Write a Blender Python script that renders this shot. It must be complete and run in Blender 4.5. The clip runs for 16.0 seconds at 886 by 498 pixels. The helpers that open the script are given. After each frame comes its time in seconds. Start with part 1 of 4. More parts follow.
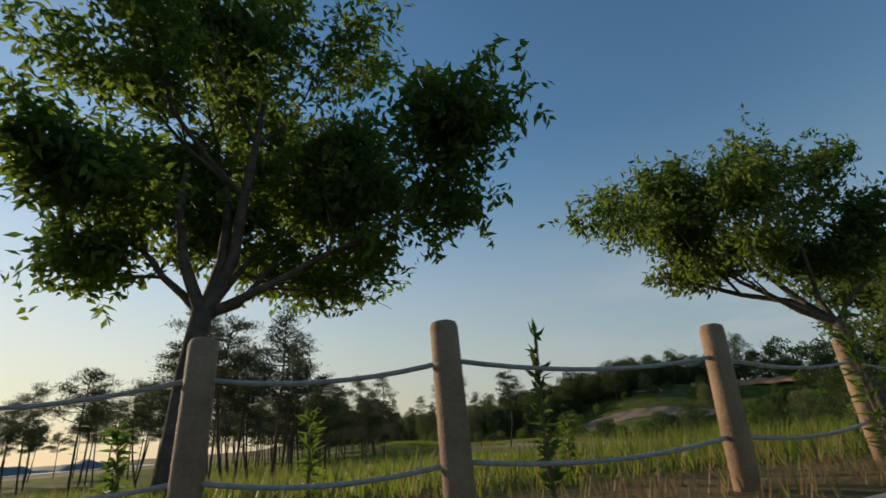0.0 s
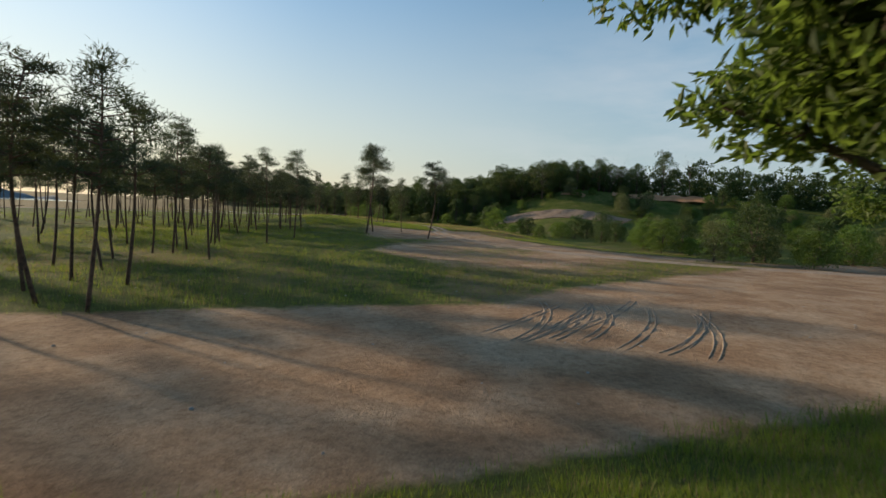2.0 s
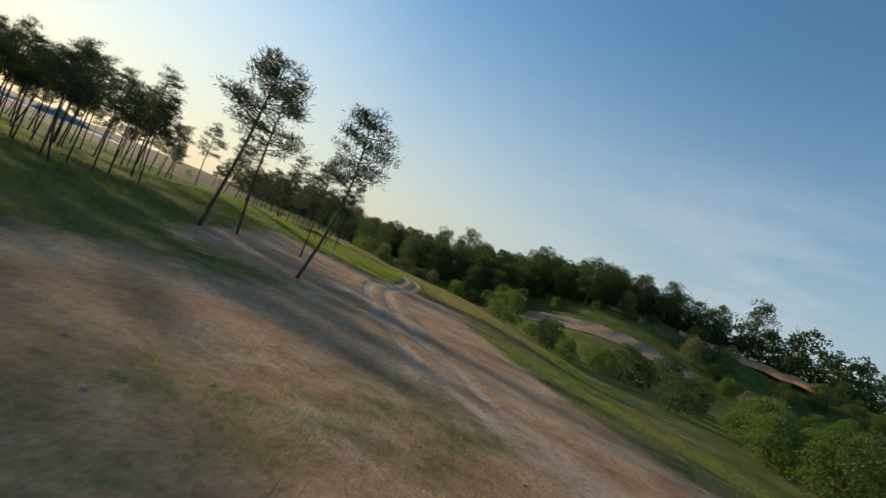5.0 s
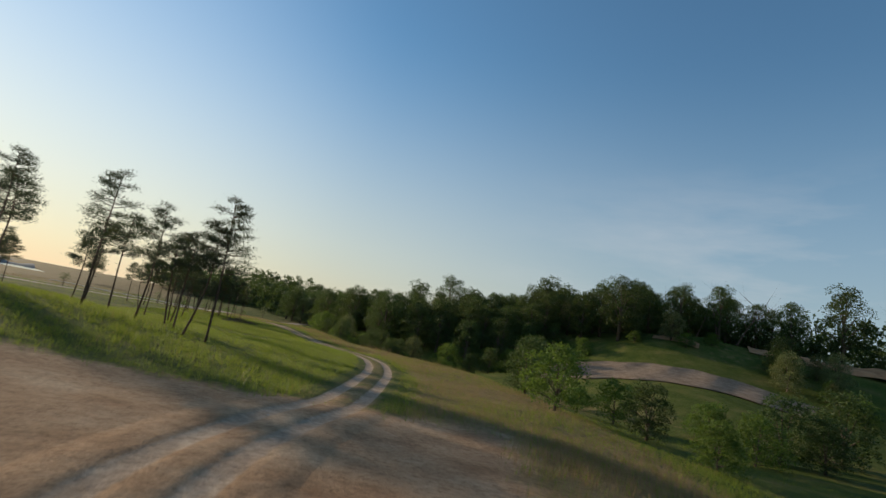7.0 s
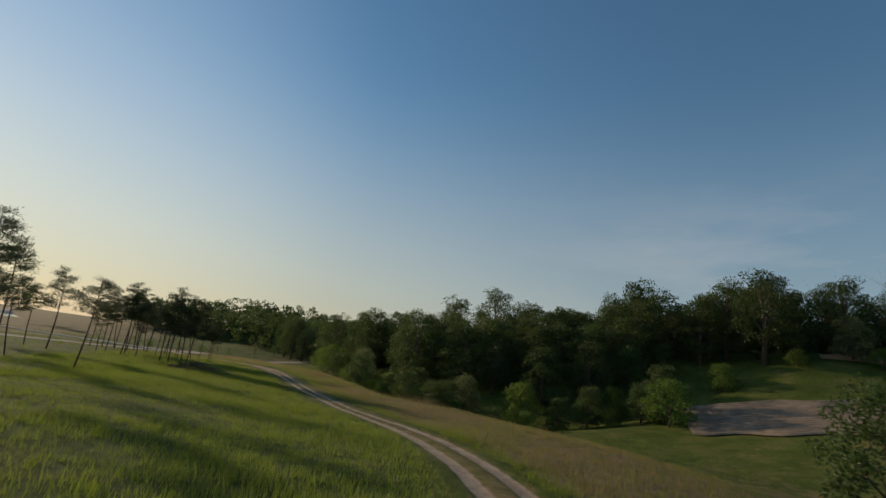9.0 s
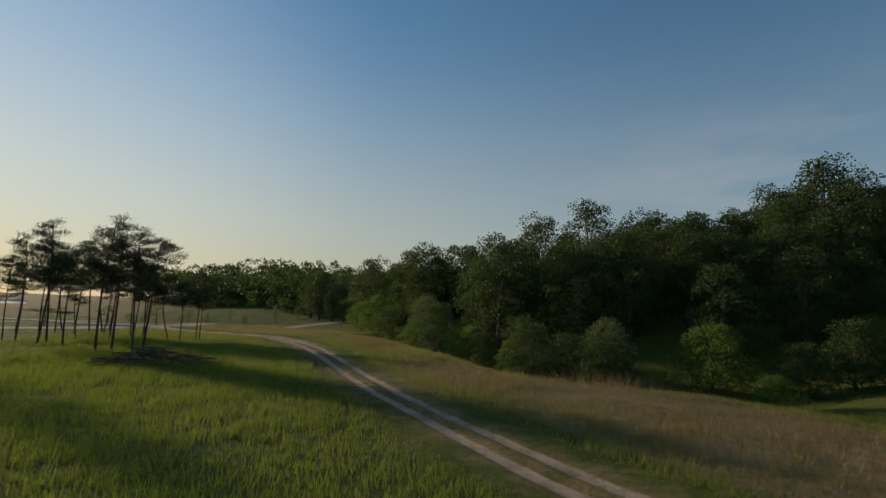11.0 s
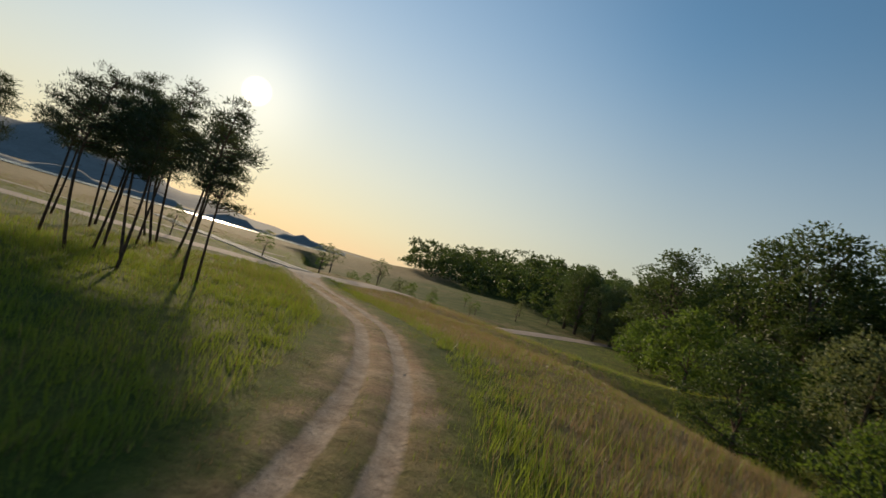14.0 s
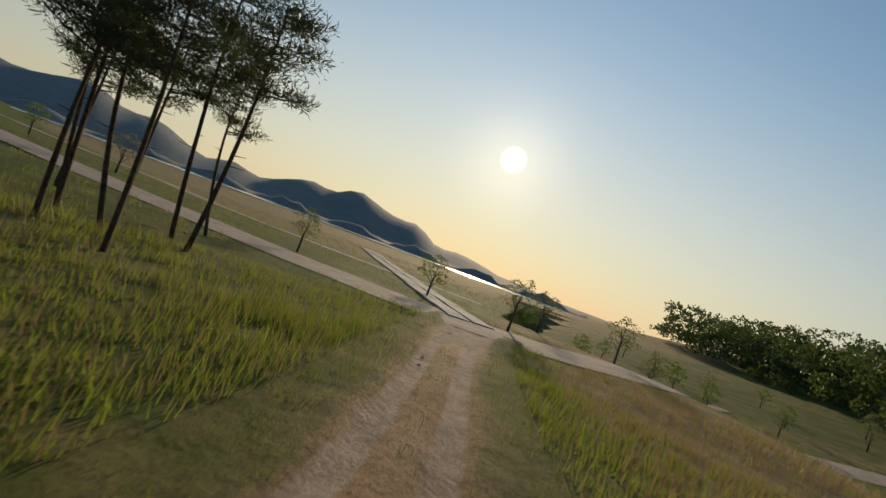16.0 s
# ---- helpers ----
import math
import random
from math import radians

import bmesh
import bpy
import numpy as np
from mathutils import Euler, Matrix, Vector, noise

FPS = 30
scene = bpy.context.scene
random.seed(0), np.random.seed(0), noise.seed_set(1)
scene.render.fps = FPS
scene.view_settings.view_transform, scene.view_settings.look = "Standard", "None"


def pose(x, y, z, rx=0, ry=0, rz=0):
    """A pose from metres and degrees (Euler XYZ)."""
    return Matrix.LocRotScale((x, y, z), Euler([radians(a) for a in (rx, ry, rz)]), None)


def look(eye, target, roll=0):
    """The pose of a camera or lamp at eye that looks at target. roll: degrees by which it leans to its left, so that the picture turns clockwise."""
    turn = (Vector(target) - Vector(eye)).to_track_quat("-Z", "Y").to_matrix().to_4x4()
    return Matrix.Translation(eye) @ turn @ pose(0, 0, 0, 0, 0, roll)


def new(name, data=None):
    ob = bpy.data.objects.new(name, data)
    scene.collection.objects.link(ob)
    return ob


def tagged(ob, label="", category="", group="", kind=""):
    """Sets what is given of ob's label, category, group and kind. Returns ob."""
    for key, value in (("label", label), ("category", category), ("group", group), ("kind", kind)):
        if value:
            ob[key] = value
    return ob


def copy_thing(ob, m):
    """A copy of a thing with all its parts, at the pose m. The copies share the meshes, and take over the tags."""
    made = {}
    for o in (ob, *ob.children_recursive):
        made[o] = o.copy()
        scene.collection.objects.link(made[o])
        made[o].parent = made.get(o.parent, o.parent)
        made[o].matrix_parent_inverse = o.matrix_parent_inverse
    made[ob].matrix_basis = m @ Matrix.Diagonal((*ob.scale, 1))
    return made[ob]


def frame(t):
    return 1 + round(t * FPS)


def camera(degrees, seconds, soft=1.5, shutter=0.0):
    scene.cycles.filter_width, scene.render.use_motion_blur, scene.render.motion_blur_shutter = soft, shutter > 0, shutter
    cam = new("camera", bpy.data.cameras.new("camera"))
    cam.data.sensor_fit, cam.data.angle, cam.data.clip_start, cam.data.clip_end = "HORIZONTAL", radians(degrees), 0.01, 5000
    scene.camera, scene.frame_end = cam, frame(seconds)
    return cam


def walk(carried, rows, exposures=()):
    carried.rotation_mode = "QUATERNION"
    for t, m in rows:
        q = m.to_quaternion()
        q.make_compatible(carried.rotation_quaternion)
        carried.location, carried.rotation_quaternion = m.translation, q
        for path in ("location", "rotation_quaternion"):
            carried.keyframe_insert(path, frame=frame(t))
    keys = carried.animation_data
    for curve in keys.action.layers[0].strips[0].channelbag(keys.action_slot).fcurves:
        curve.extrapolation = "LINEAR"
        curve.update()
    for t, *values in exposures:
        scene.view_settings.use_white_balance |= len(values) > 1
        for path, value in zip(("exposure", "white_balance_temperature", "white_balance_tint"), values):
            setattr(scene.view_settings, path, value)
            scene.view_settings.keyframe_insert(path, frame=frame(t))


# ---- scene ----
cam = camera(83.4, 16.0, soft=1.5, shutter=0.15)
PATH = [
    (0, (0.163, 1.320, 0.654), (0.581, 3.145, 1.357), -4.2),
    (0.5, (0.433, 1.28, 1.024), (0.998, 3.157, 1.421), -4.9),
    (1, (0.429, 1.537, 1.783), (1.04, 3.442, 1.79), -0.7),
    (1.5, (1.438, 3.056, 2.175), (2.083, 4.937, 1.966), 1.4),
    (2, (2.754, 5.888, 2.135), (3.415, 7.77, 1.98), 2.8),
    (2.5, (4.58, 10.054, 1.923), (5.332, 11.907, 1.908), -4.8),
    (3, (6.727, 14.849, 1.907), (7.682, 16.607, 1.904), -15.1),
    (3.5, (9.806, 20.137, 1.945), (10.826, 21.857, 1.923), -9.3),
    (4, (13.764, 25.918, 2.027), (14.569, 27.748, 2.082), 5.8),
    (4.5, (17.668, 31.758, 1.987), (18.241, 33.672, 2.074), 21.2),
    (5, (21.123, 37.69, 1.798), (21.581, 39.635, 1.878), 22.8),
    (7.5, (28.717, 72.607, 1.885), (29.221, 74.5, 2.288), 8.5),
    (8, (29.174, 79.866, 1.923), (29.671, 81.754, 2.359), 7.5),
    (8.2, (29.215, 82.733, 1.927), (29.707, 84.619, 2.374), 7.4),
    (10.5, (27.955, 114.607, 1.948), (28.306, 116.528, 2.379), 8.1),
    (11, (27.688, 119.962, 1.432), (28.128, 121.898, 1.672), 2.3),
    (11.5, (27.895, 124.838, 0.403), (28.299, 126.779, 0.666), 3.2),
    (12, (28.27, 129.958, -0.533), (28.575, 131.912, -0.233), 6.9),
    (12.5, (28.306, 135.149, -0.685), (28.572, 137.106, -0.372), 7.1),
    (13, (28.567, 140.808, -0.068), (28.587, 142.786, 0.225), 8.1),
    (13.5, (28.832, 145.847, 0.337), (28.551, 147.818, 0.532), 11.7),
    (14, (28.91, 150.718, 0.529), (28.271, 152.609, 0.645), 16.4),
    (14.5, (28.449, 155.125, 0.666), (27.504, 156.887, 0.714), 21.8),
    (15, (27.045, 159.239, 0.538), (25.828, 160.827, 0.519), 22.9),
    (15.5, (24.726, 163.256, 0.427), (23.331, 164.689, 0.417), 20.9),
    (16, (21.95, 166.286, 0.249), (20.484, 167.646, 0.286), 20.6),
]
EXPOSURES = [(0.0, -0.05, 6500, 10), (1.0, 0.05, 6500, 10), (1.5, 0.2, 6500, 10), (2.0, 0.32, 6400, 10), (3.5, 0.3, 6400, 10), (5.0, 0.25, 6300, 10), (7.5, 0.0, 6400, 10), (8.5, -0.2, 6500, 10),
             (10.5, -0.4, 6500, 10), (11.5, -0.3, 6500, 10), (12.0, 0.05, 6600, 10), (12.5, 0.15, 6650, 10), (14.0, -0.1, 6850, 10), (16.0, -0.2, 7000, 10)]
walk(cam, [(t, look(eye, aim, roll)) for t, eye, aim, roll in PATH], EXPOSURES)

# ---- light ----
SUN_DIR = Vector((-0.665, 0.710, 0.230)).normalized()
SUN_EL = math.asin(SUN_DIR.z)
world = bpy.data.worlds.new("sky")
scene.world = world
world.use_nodes = True
wn, wl = world.node_tree.nodes, world.node_tree.links
wn.clear()
sky = wn.new("ShaderNodeTexSky")
sky.sky_type = "NISHITA"
sky.sun_disc = False
sky.sun_elevation = SUN_EL
sky.sun_rotation = math.atan2(SUN_DIR.x, SUN_DIR.y)
sky.air_density, sky.dust_density, sky.ozone_density = 1.2, 0.06, 1.7
coord = wn.new("ShaderNodeTexCoord")
# low drifting cloud streaks
stretch = wn.new("ShaderNodeMapping")
stretch.inputs["Scale"].default_value = (1.6, 1.6, 6.5)
wl.new(coord.outputs["Generated"], stretch.inputs["Vector"])
cl = wn.new("ShaderNodeTexNoise")
cl.inputs["Scale"].default_value, cl.inputs["Detail"].default_value, cl.inputs["Roughness"].default_value = 2.1, 7.0, 0.55
wl.new(stretch.outputs[0], cl.inputs["Vector"])
clr = wn.new("ShaderNodeMapRange")
clr.inputs["From Min"].default_value, clr.inputs["From Max"].default_value = 0.46, 0.72
clr.inputs["To Max"].default_value = 0.45
wl.new(cl.outputs[0], clr.inputs[0])
cmix = wn.new("ShaderNodeMix")
cmix.data_type = "RGBA"
# clouds keep to a low belt on the side away from the sun
belt = wn.new("ShaderNodeSeparateXYZ")
wl.new(coord.outputs["Generated"], belt.inputs[0])
low = wn.new("ShaderNodeMapRange")
low.inputs["From Min"].default_value, low.inputs["From Max"].default_value = 0.40, 0.22
wl.new(belt.outputs["Z"], low.inputs[0])
east = wn.new("ShaderNodeMapRange")
east.inputs["From Min"].default_value, east.inputs["From Max"].default_value = 0.30, 0.75
wl.new(belt.outputs["X"], east.inputs[0])
keep1 = wn.new("ShaderNodeMath")
keep1.operation = "MULTIPLY"
wl.new(low.outputs[0], keep1.inputs[0])
wl.new(east.outputs[0], keep1.inputs[1])
keep2 = wn.new("ShaderNodeMath")
keep2.operation = "MULTIPLY"
wl.new(keep1.outputs[0], keep2.inputs[0])
wl.new(clr.outputs[0], keep2.inputs[1])
wl.new(keep2.outputs[0], cmix.inputs[0])
cmix.inputs[7].default_value = (4.6, 4.5, 4.4, 1)
# bright halo and disc of the low sun in haze
dot = wn.new("ShaderNodeVectorMath")
dot.operation = "DOT_PRODUCT"
wl.new(coord.outputs["Generated"], dot.inputs[0])
dot.inputs[1].default_value = SUN_DIR
# thick summer haze near the horizon: cream towards the sun, grey-blue away from it
vivid = wn.new("ShaderNodeHueSaturation")
vivid.inputs["Saturation"].default_value = 1.22
wl.new(sky.outputs[0], vivid.inputs["Color"])
toward = wn.new("ShaderNodeMapRange")
toward.inputs["From Min"].default_value, toward.inputs["From Max"].default_value = 0.1, 1.0
wl.new(dot.outputs["Value"], toward.inputs[0])
haze_col = wn.new("ShaderNodeMix")
haze_col.data_type = "RGBA"
haze_col.inputs[6].default_value, haze_col.inputs[7].default_value = (2.1, 2.6, 3.1, 1), (4.6, 3.9, 2.95, 1)
wl.new(toward.outputs[0], haze_col.inputs[0])
thick = wn.new("ShaderNodeMapRange")
thick.interpolation_type = "SMOOTHSTEP"
thick.inputs["From Min"].default_value, thick.inputs["From Max"].default_value = 0.55, -0.05
thick.inputs["To Max"].default_value = 0.85
wl.new(belt.outputs["Z"], thick.inputs[0])
hazy = wn.new("ShaderNodeMix")
hazy.data_type = "RGBA"
wl.new(thick.outputs[0], hazy.inputs[0])
wl.new(vivid.outputs[0], hazy.inputs[6])
wl.new(haze_col.outputs[2], hazy.inputs[7])
wl.new(hazy.outputs[2], cmix.inputs[6])
broad = wn.new("ShaderNodeMapRange")
broad.interpolation_type = "SMOOTHSTEP"
broad.inputs["From Min"].default_value, broad.inputs["From Max"].default_value = math.cos(radians(48)), 1.0
broad.inputs["To Max"].default_value = 0.9
wl.new(dot.outputs["Value"], broad.inputs[0])
facing = wn.new("ShaderNodeMath")
facing.operation = "MAXIMUM"
wl.new(dot.outputs["Value"], facing.inputs[0])
facing.inputs[1].default_value = 0.0
focus = wn.new("ShaderNodeMath")
focus.operation = "POWER"
wl.new(facing.outputs[0], focus.inputs[0])
focus.inputs[1].default_value = 260.0
halo = wn.new("ShaderNodeMath")
halo.operation = "MULTIPLY"
wl.new(focus.outputs[0], halo.inputs[0])
halo.inputs[1].default_value = 1.8
disc = wn.new("ShaderNodeMapRange")
disc.interpolation_type = "SMOOTHSTEP"
disc.inputs["From Min"].default_value, disc.inputs["From Max"].default_value = math.cos(radians(1.6)), math.cos(radians(0.3))
disc.inputs["To Max"].default_value = 22.0
wl.new(dot.outputs["Value"], disc.inputs[0])
tot = wn.new("ShaderNodeMath")
near_sun = wn.new("ShaderNodeMath")
wl.new(halo.outputs[0], near_sun.inputs[0])
wl.new(broad.outputs[0], near_sun.inputs[1])
wl.new(near_sun.outputs[0], tot.inputs[0])
wl.new(disc.outputs[0], tot.inputs[1])
tint = wn.new("ShaderNodeMix")
tint.data_type, tint.blend_type = "RGBA", "ADD"
tint.inputs[0].default_value = 1.0
glow = wn.new("ShaderNodeVectorMath")
glow.operation = "SCALE"
glow.inputs[0].default_value = (1.0, 0.86, 0.62)
wl.new(tot.outputs[0], glow.inputs["Scale"])
wl.new(cmix.outputs[2], tint.inputs[6])
wl.new(glow.outputs[0], tint.inputs[7])
bg = wn.new("ShaderNodeBackground")
bg.inputs["Strength"].default_value = 0.14
wl.new(tint.outputs[2], bg.inputs[0])
wo = wn.new("ShaderNodeOutputWorld")
wl.new(bg.outputs[0], wo.inputs[0])

sun = new("sun", bpy.data.lights.new("sun", "SUN"))
sun.data.energy, sun.data.angle, sun.data.color = 4.6, radians(2.2), (1.0, 0.80, 0.55)
sun.matrix_world = look((0, 0, 60), Vector((0, 0, 60)) - SUN_DIR)


# ---- materials ----
def mat_base(name):
    m = bpy.data.materials.new(name)
    m.use_nodes = True
    m.node_tree.nodes.clear()
    return m, m.node_tree.nodes, m.node_tree.links


def ramp(n, l, src, stops):
    r = n.new("ShaderNodeValToRGB")
    e = r.color_ramp.elements
    while len(e) < len(stops):
        e.new(0.5)
    for k, (p, c) in zip(e, stops):
        k.position, k.color = p, (*c, 1)
    l.new(src, r.inputs[0])
    return r.outputs[0]


def noise_tex(n, l, scale, detail=5.0, vec=None, rough=0.6):
    t = n.new("ShaderNodeTexNoise")
    t.inputs["Scale"].default_value, t.inputs["Detail"].default_value, t.inputs["Roughness"].default_value = scale, detail, rough
    if vec is None:
        g = n.new("ShaderNodeTexCoord")
        vec = g.outputs["Object"]
    l.new(vec, t.inputs["Vector"])
    return t.outputs[0]


def mixc(n, l, fac, a, b, blend="MIX"):
    m = n.new("ShaderNodeMix")
    m.data_type, m.blend_type = "RGBA", blend
    for sock, v in ((m.inputs[0], fac), (m.inputs[6], a), (m.inputs[7], b)):
        if isinstance(v, (int, float)):
            sock.default_value = v
        elif isinstance(v, tuple):
            sock.default_value = (*v, 1)
        else:
            l.new(v, sock)
    return m.outputs[2]


def surface(name, stops, scale=6.0, rough=0.85, bump=0.3, fine=60.0, metal=0.0):
    """A rough solid: colour from two scales of noise, with fine relief."""
    m, n, l = mat_base(name)
    col = ramp(n, l, noise_tex(n, l, scale), stops)
    col = mixc(n, l, 0.35, col, ramp(n, l, noise_tex(n, l, fine, 3.0), [(0.3, (0.35, 0.35, 0.35)), (0.7, (1.0, 1.0, 1.0))]), "MULTIPLY")
    p = n.new("ShaderNodeBsdfPrincipled")
    p.inputs["Roughness"].default_value, p.inputs["Metallic"].default_value = rough, metal
    p.inputs["Specular IOR Level"].default_value = 0.25
    l.new(col, p.inputs["Base Color"])
    b = n.new("ShaderNodeBump")
    b.inputs["Strength"].default_value, b.inputs["Distance"].default_value = bump, 0.02
    l.new(noise_tex(n, l, fine, 6.0), b.inputs["Height"])
    l.new(b.outputs[0], p.inputs["Normal"])
    o = n.new("ShaderNodeOutputMaterial")
    l.new(p.outputs[0], o.inputs[0])
    return m


def foliage(name, dark, light, through_col, amount=0.45, rough=0.55):
    """Thin leaves: reflect and let light through, each leaf of its own tone."""
    m, n, l = mat_base(name)
    g = n.new("ShaderNodeNewGeometry")
    oi = n.new("ShaderNodeObjectInfo")
    col = ramp(n, l, g.outputs["Random Per Island"], [(0.0, dark), (1.0, light)])
    hsv = n.new("ShaderNodeHueSaturation")
    mr = n.new("ShaderNodeMapRange")
    mr.inputs["To Min"].default_value, mr.inputs["To Max"].default_value = 0.75, 1.25
    l.new(oi.outputs["Random"], mr.inputs[0])
    l.new(mr.outputs[0], hsv.inputs["Value"])
    mh = n.new("ShaderNodeMapRange")
    mh.inputs["To Min"].default_value, mh.inputs["To Max"].default_value = 0.485, 0.51
    l.new(oi.outputs["Random"], mh.inputs[0])
    l.new(mh.outputs[0], hsv.inputs["Hue"])
    l.new(col, hsv.inputs["Color"])
    p = n.new("ShaderNodeBsdfPrincipled")
    p.inputs["Roughness"].default_value = rough
    p.inputs["Specular IOR Level"].default_value = 0.3
    l.new(hsv.outputs[0], p.inputs["Base Color"])
    t = n.new("ShaderNodeBsdfTranslucent")
    l.new(mixc(n, l, 0.6, hsv.outputs[0], through_col), t.inputs[0])
    s = n.new("ShaderNodeMixShader")
    s.inputs[0].default_value = amount
    l.new(p.outputs[0], s.inputs[1])
    l.new(t.outputs[0], s.inputs[2])
    o = n.new("ShaderNodeOutputMaterial")
    l.new(s.outputs[0], o.inputs[0])
    return m


def ground_material():
    """Soil, ruts, short turf and straw; the masks come from the plan."""
    m, n, l = mat_base("meadow_soil")
    def attr(k):
        a = n.new("ShaderNodeAttribute")
        a.attribute_name = k
        return a.outputs["Fac"]
    grass = ramp(n, l, noise_tex(n, l, 0.35, 8.0), [(0.3, (0.050, 0.075, 0.012)), (0.5, (0.085, 0.105, 0.020)), (0.72, (0.15, 0.135, 0.042))])
    straw = ramp(n, l, noise_tex(n, l, 0.6, 8.0), [(0.3, (0.15, 0.120, 0.045)), (0.7, (0.29, 0.205, 0.105))])
    soil = ramp(n, l, noise_tex(n, l, 0.45, 9.0), [(0.3, (0.25, 0.145, 0.080)), (0.5, (0.38, 0.245, 0.145)), (0.7, (0.48, 0.345, 0.225))])
    rut = ramp(n, l, noise_tex(n, l, 1.2, 9.0), [(0.3, (0.30, 0.215, 0.15)), (0.7, (0.47, 0.37, 0.28))])
    def ragged(mask, scale, k=0.9):
        a = n.new("ShaderNodeMath")
        a.operation = "MULTIPLY_ADD"
        l.new(noise_tex(n, l, scale, 6.0), a.inputs[0])
        a.inputs[1].default_value = k
        l.new(mask, a.inputs[2])
        r = n.new("ShaderNodeMapRange")
        r.inputs["From Min"].default_value, r.inputs["From Max"].default_value = 0.80, 1.12
        l.new(a.outputs[0], r.inputs[0])
        return r.outputs[0]
    col = mixc(n, l, ragged(attr("dry"), 1.1), grass, straw)
    col = mixc(n, l, ragged(attr("dirt"), 0.8), col, soil)
    col = mixc(n, l, ragged(attr("rut"), 2.5, 0.7), col, rut)
    grain = ramp(n, l, noise_tex(n, l, 22.0, 6.0, rough=0.7), [(0.32, (0.58, 0.57, 0.55)), (0.62, (1.12, 1.12, 1.12))])
    col = mixc(n, l, 0.7, col, grain, "MULTIPLY")
    clods = ramp(n, l, noise_tex(n, l, 4.5, 8.0, rough=0.75), [(0.36, (0.66, 0.63, 0.59)), (0.5, (1.05, 1.05, 1.05)), (0.66, (1.35, 1.32, 1.28))])
    col = mixc(n, l, 0.75, col, clods, "MULTIPLY")
    p = n.new("ShaderNodeBsdfPrincipled")
    p.inputs["Roughness"].default_value, p.inputs["Specular IOR Level"].default_value = 0.95, 0.1
    l.new(col, p.inputs["Base Color"])
    b = n.new("ShaderNodeBump")
    b.inputs["Strength"].default_value, b.inputs["Distance"].default_value = 0.9, 0.09
    l.new(noise_tex(n, l, 9.0, 9.0, rough=0.7), b.inputs["Height"])
    l.new(b.outputs[0], p.inputs["Normal"])
    o = n.new("ShaderNodeOutputMaterial")
    l.new(p.outputs[0], o.inputs[0])
    return m


M_GROUND = ground_material()
M_BLADE = foliage("grass_blade", (0.060, 0.095, 0.012), (0.17, 0.205, 0.028), (0.30, 0.38, 0.04), 0.5)
M_STRAW = foliage("dry_stalk", (0.16, 0.11, 0.045), (0.34, 0.24, 0.12), (0.40, 0.28, 0.13), 0.4)
M_LEAF = foliage("street_tree_leaf", (0.045, 0.080, 0.016), (0.115, 0.165, 0.036), (0.26, 0.38, 0.05), 0.5)
M_WOOD_LEAF = foliage("woodland_leaf", (0.022, 0.042, 0.012), (0.070, 0.100, 0.026), (0.13, 0.19, 0.035), 0.35)
M_PALE_LEAF = foliage("pale_blossom_leaf", (0.060, 0.085, 0.025), (0.20, 0.21, 0.085), (0.22, 0.25, 0.08), 0.35)
M_BUSH_LEAF = foliage("bush_leaf", (0.035, 0.075, 0.012), (0.10, 0.16, 0.028), (0.22, 0.32, 0.04), 0.42)
M_NEEDLE = foliage("pine_needle", (0.020, 0.032, 0.014), (0.060, 0.075, 0.032), (0.10, 0.12, 0.035), 0.3)
M_BARK = surface("grey_bark", [(0.3, (0.07, 0.052, 0.038)), (0.7, (0.17, 0.13, 0.095))], 9.0, 0.95, 0.8, 45.0)
M_PINE_BARK = surface("pine_bark", [(0.3, (0.055, 0.036, 0.026)), (0.7, (0.16, 0.095, 0.06))], 7.0, 0.95, 0.8, 40.0)
M_POST = surface("weathered_log", [(0.3, (0.20, 0.13, 0.08)), (0.7, (0.38, 0.26, 0.165))], 5.0, 0.75, 0.4, 70.0)
M_ROPE = surface("pale_rope", [(0.3, (0.34, 0.33, 0.30)), (0.7, (0.50, 0.48, 0.44))], 30.0, 0.9, 0.6, 160.0)
M_STONE = surface("pale_concrete", [(0.3, (0.30, 0.28, 0.25)), (0.7, (0.46, 0.43, 0.38))], 3.0, 0.9, 0.3, 60.0)
M_ASPHALT = surface("worn_asphalt", [(0.3, (0.045, 0.045, 0.047)), (0.7, (0.085, 0.083, 0.08))], 2.0, 0.9, 0.4, 90.0)
M_ROADSOIL = surface("packed_gravel", [(0.3, (0.26, 0.20, 0.16)), (0.7, (0.40, 0.32, 0.26))], 1.5, 0.95, 0.4, 40.0)
M_TWIG = surface("dead_branch", [(0.3, (0.07, 0.05, 0.037)), (0.7, (0.20, 0.15, 0.11))], 8.0, 0.95, 0.6, 60.0)
M_TABLE = surface("stained_timber", [(0.3, (0.10, 0.06, 0.035)), (0.7, (0.21, 0.13, 0.075))], 6.0, 0.7, 0.3, 60.0)
M_BANK = surface("orange_clay", [(0.3, (0.34, 0.165, 0.075)), (0.7, (0.56, 0.30, 0.15))], 0.7, 0.95, 0.6, 8.0)
M_FILM = surface("field_film", [(0.3, (0.19, 0.135, 0.095)), (0.7, (0.33, 0.25, 0.185))], 1.0, 0.95, 0.6, 12.0)
M_WALL = surface("peach_render", [(0.3, (0.52, 0.36, 0.24)), (0.7, (0.62, 0.45, 0.31))], 0.5, 0.85, 0.1, 8.0)
M_PANE = surface("window_pane", [(0.3, (0.05, 0.06, 0.07)), (0.7, (0.09, 0.10, 0.11))], 0.8, 0.15, 0.0, 8.0)
# distant woodland: aerial haze is painted in as a paler, grey-blue base colour
M_HAZED_SLOPE = surface("wooded_slope", [(0.3, (0.15, 0.17, 0.175)), (0.7, (0.20, 0.22, 0.225))], 0.03, 0.95, 0.2, 0.3)
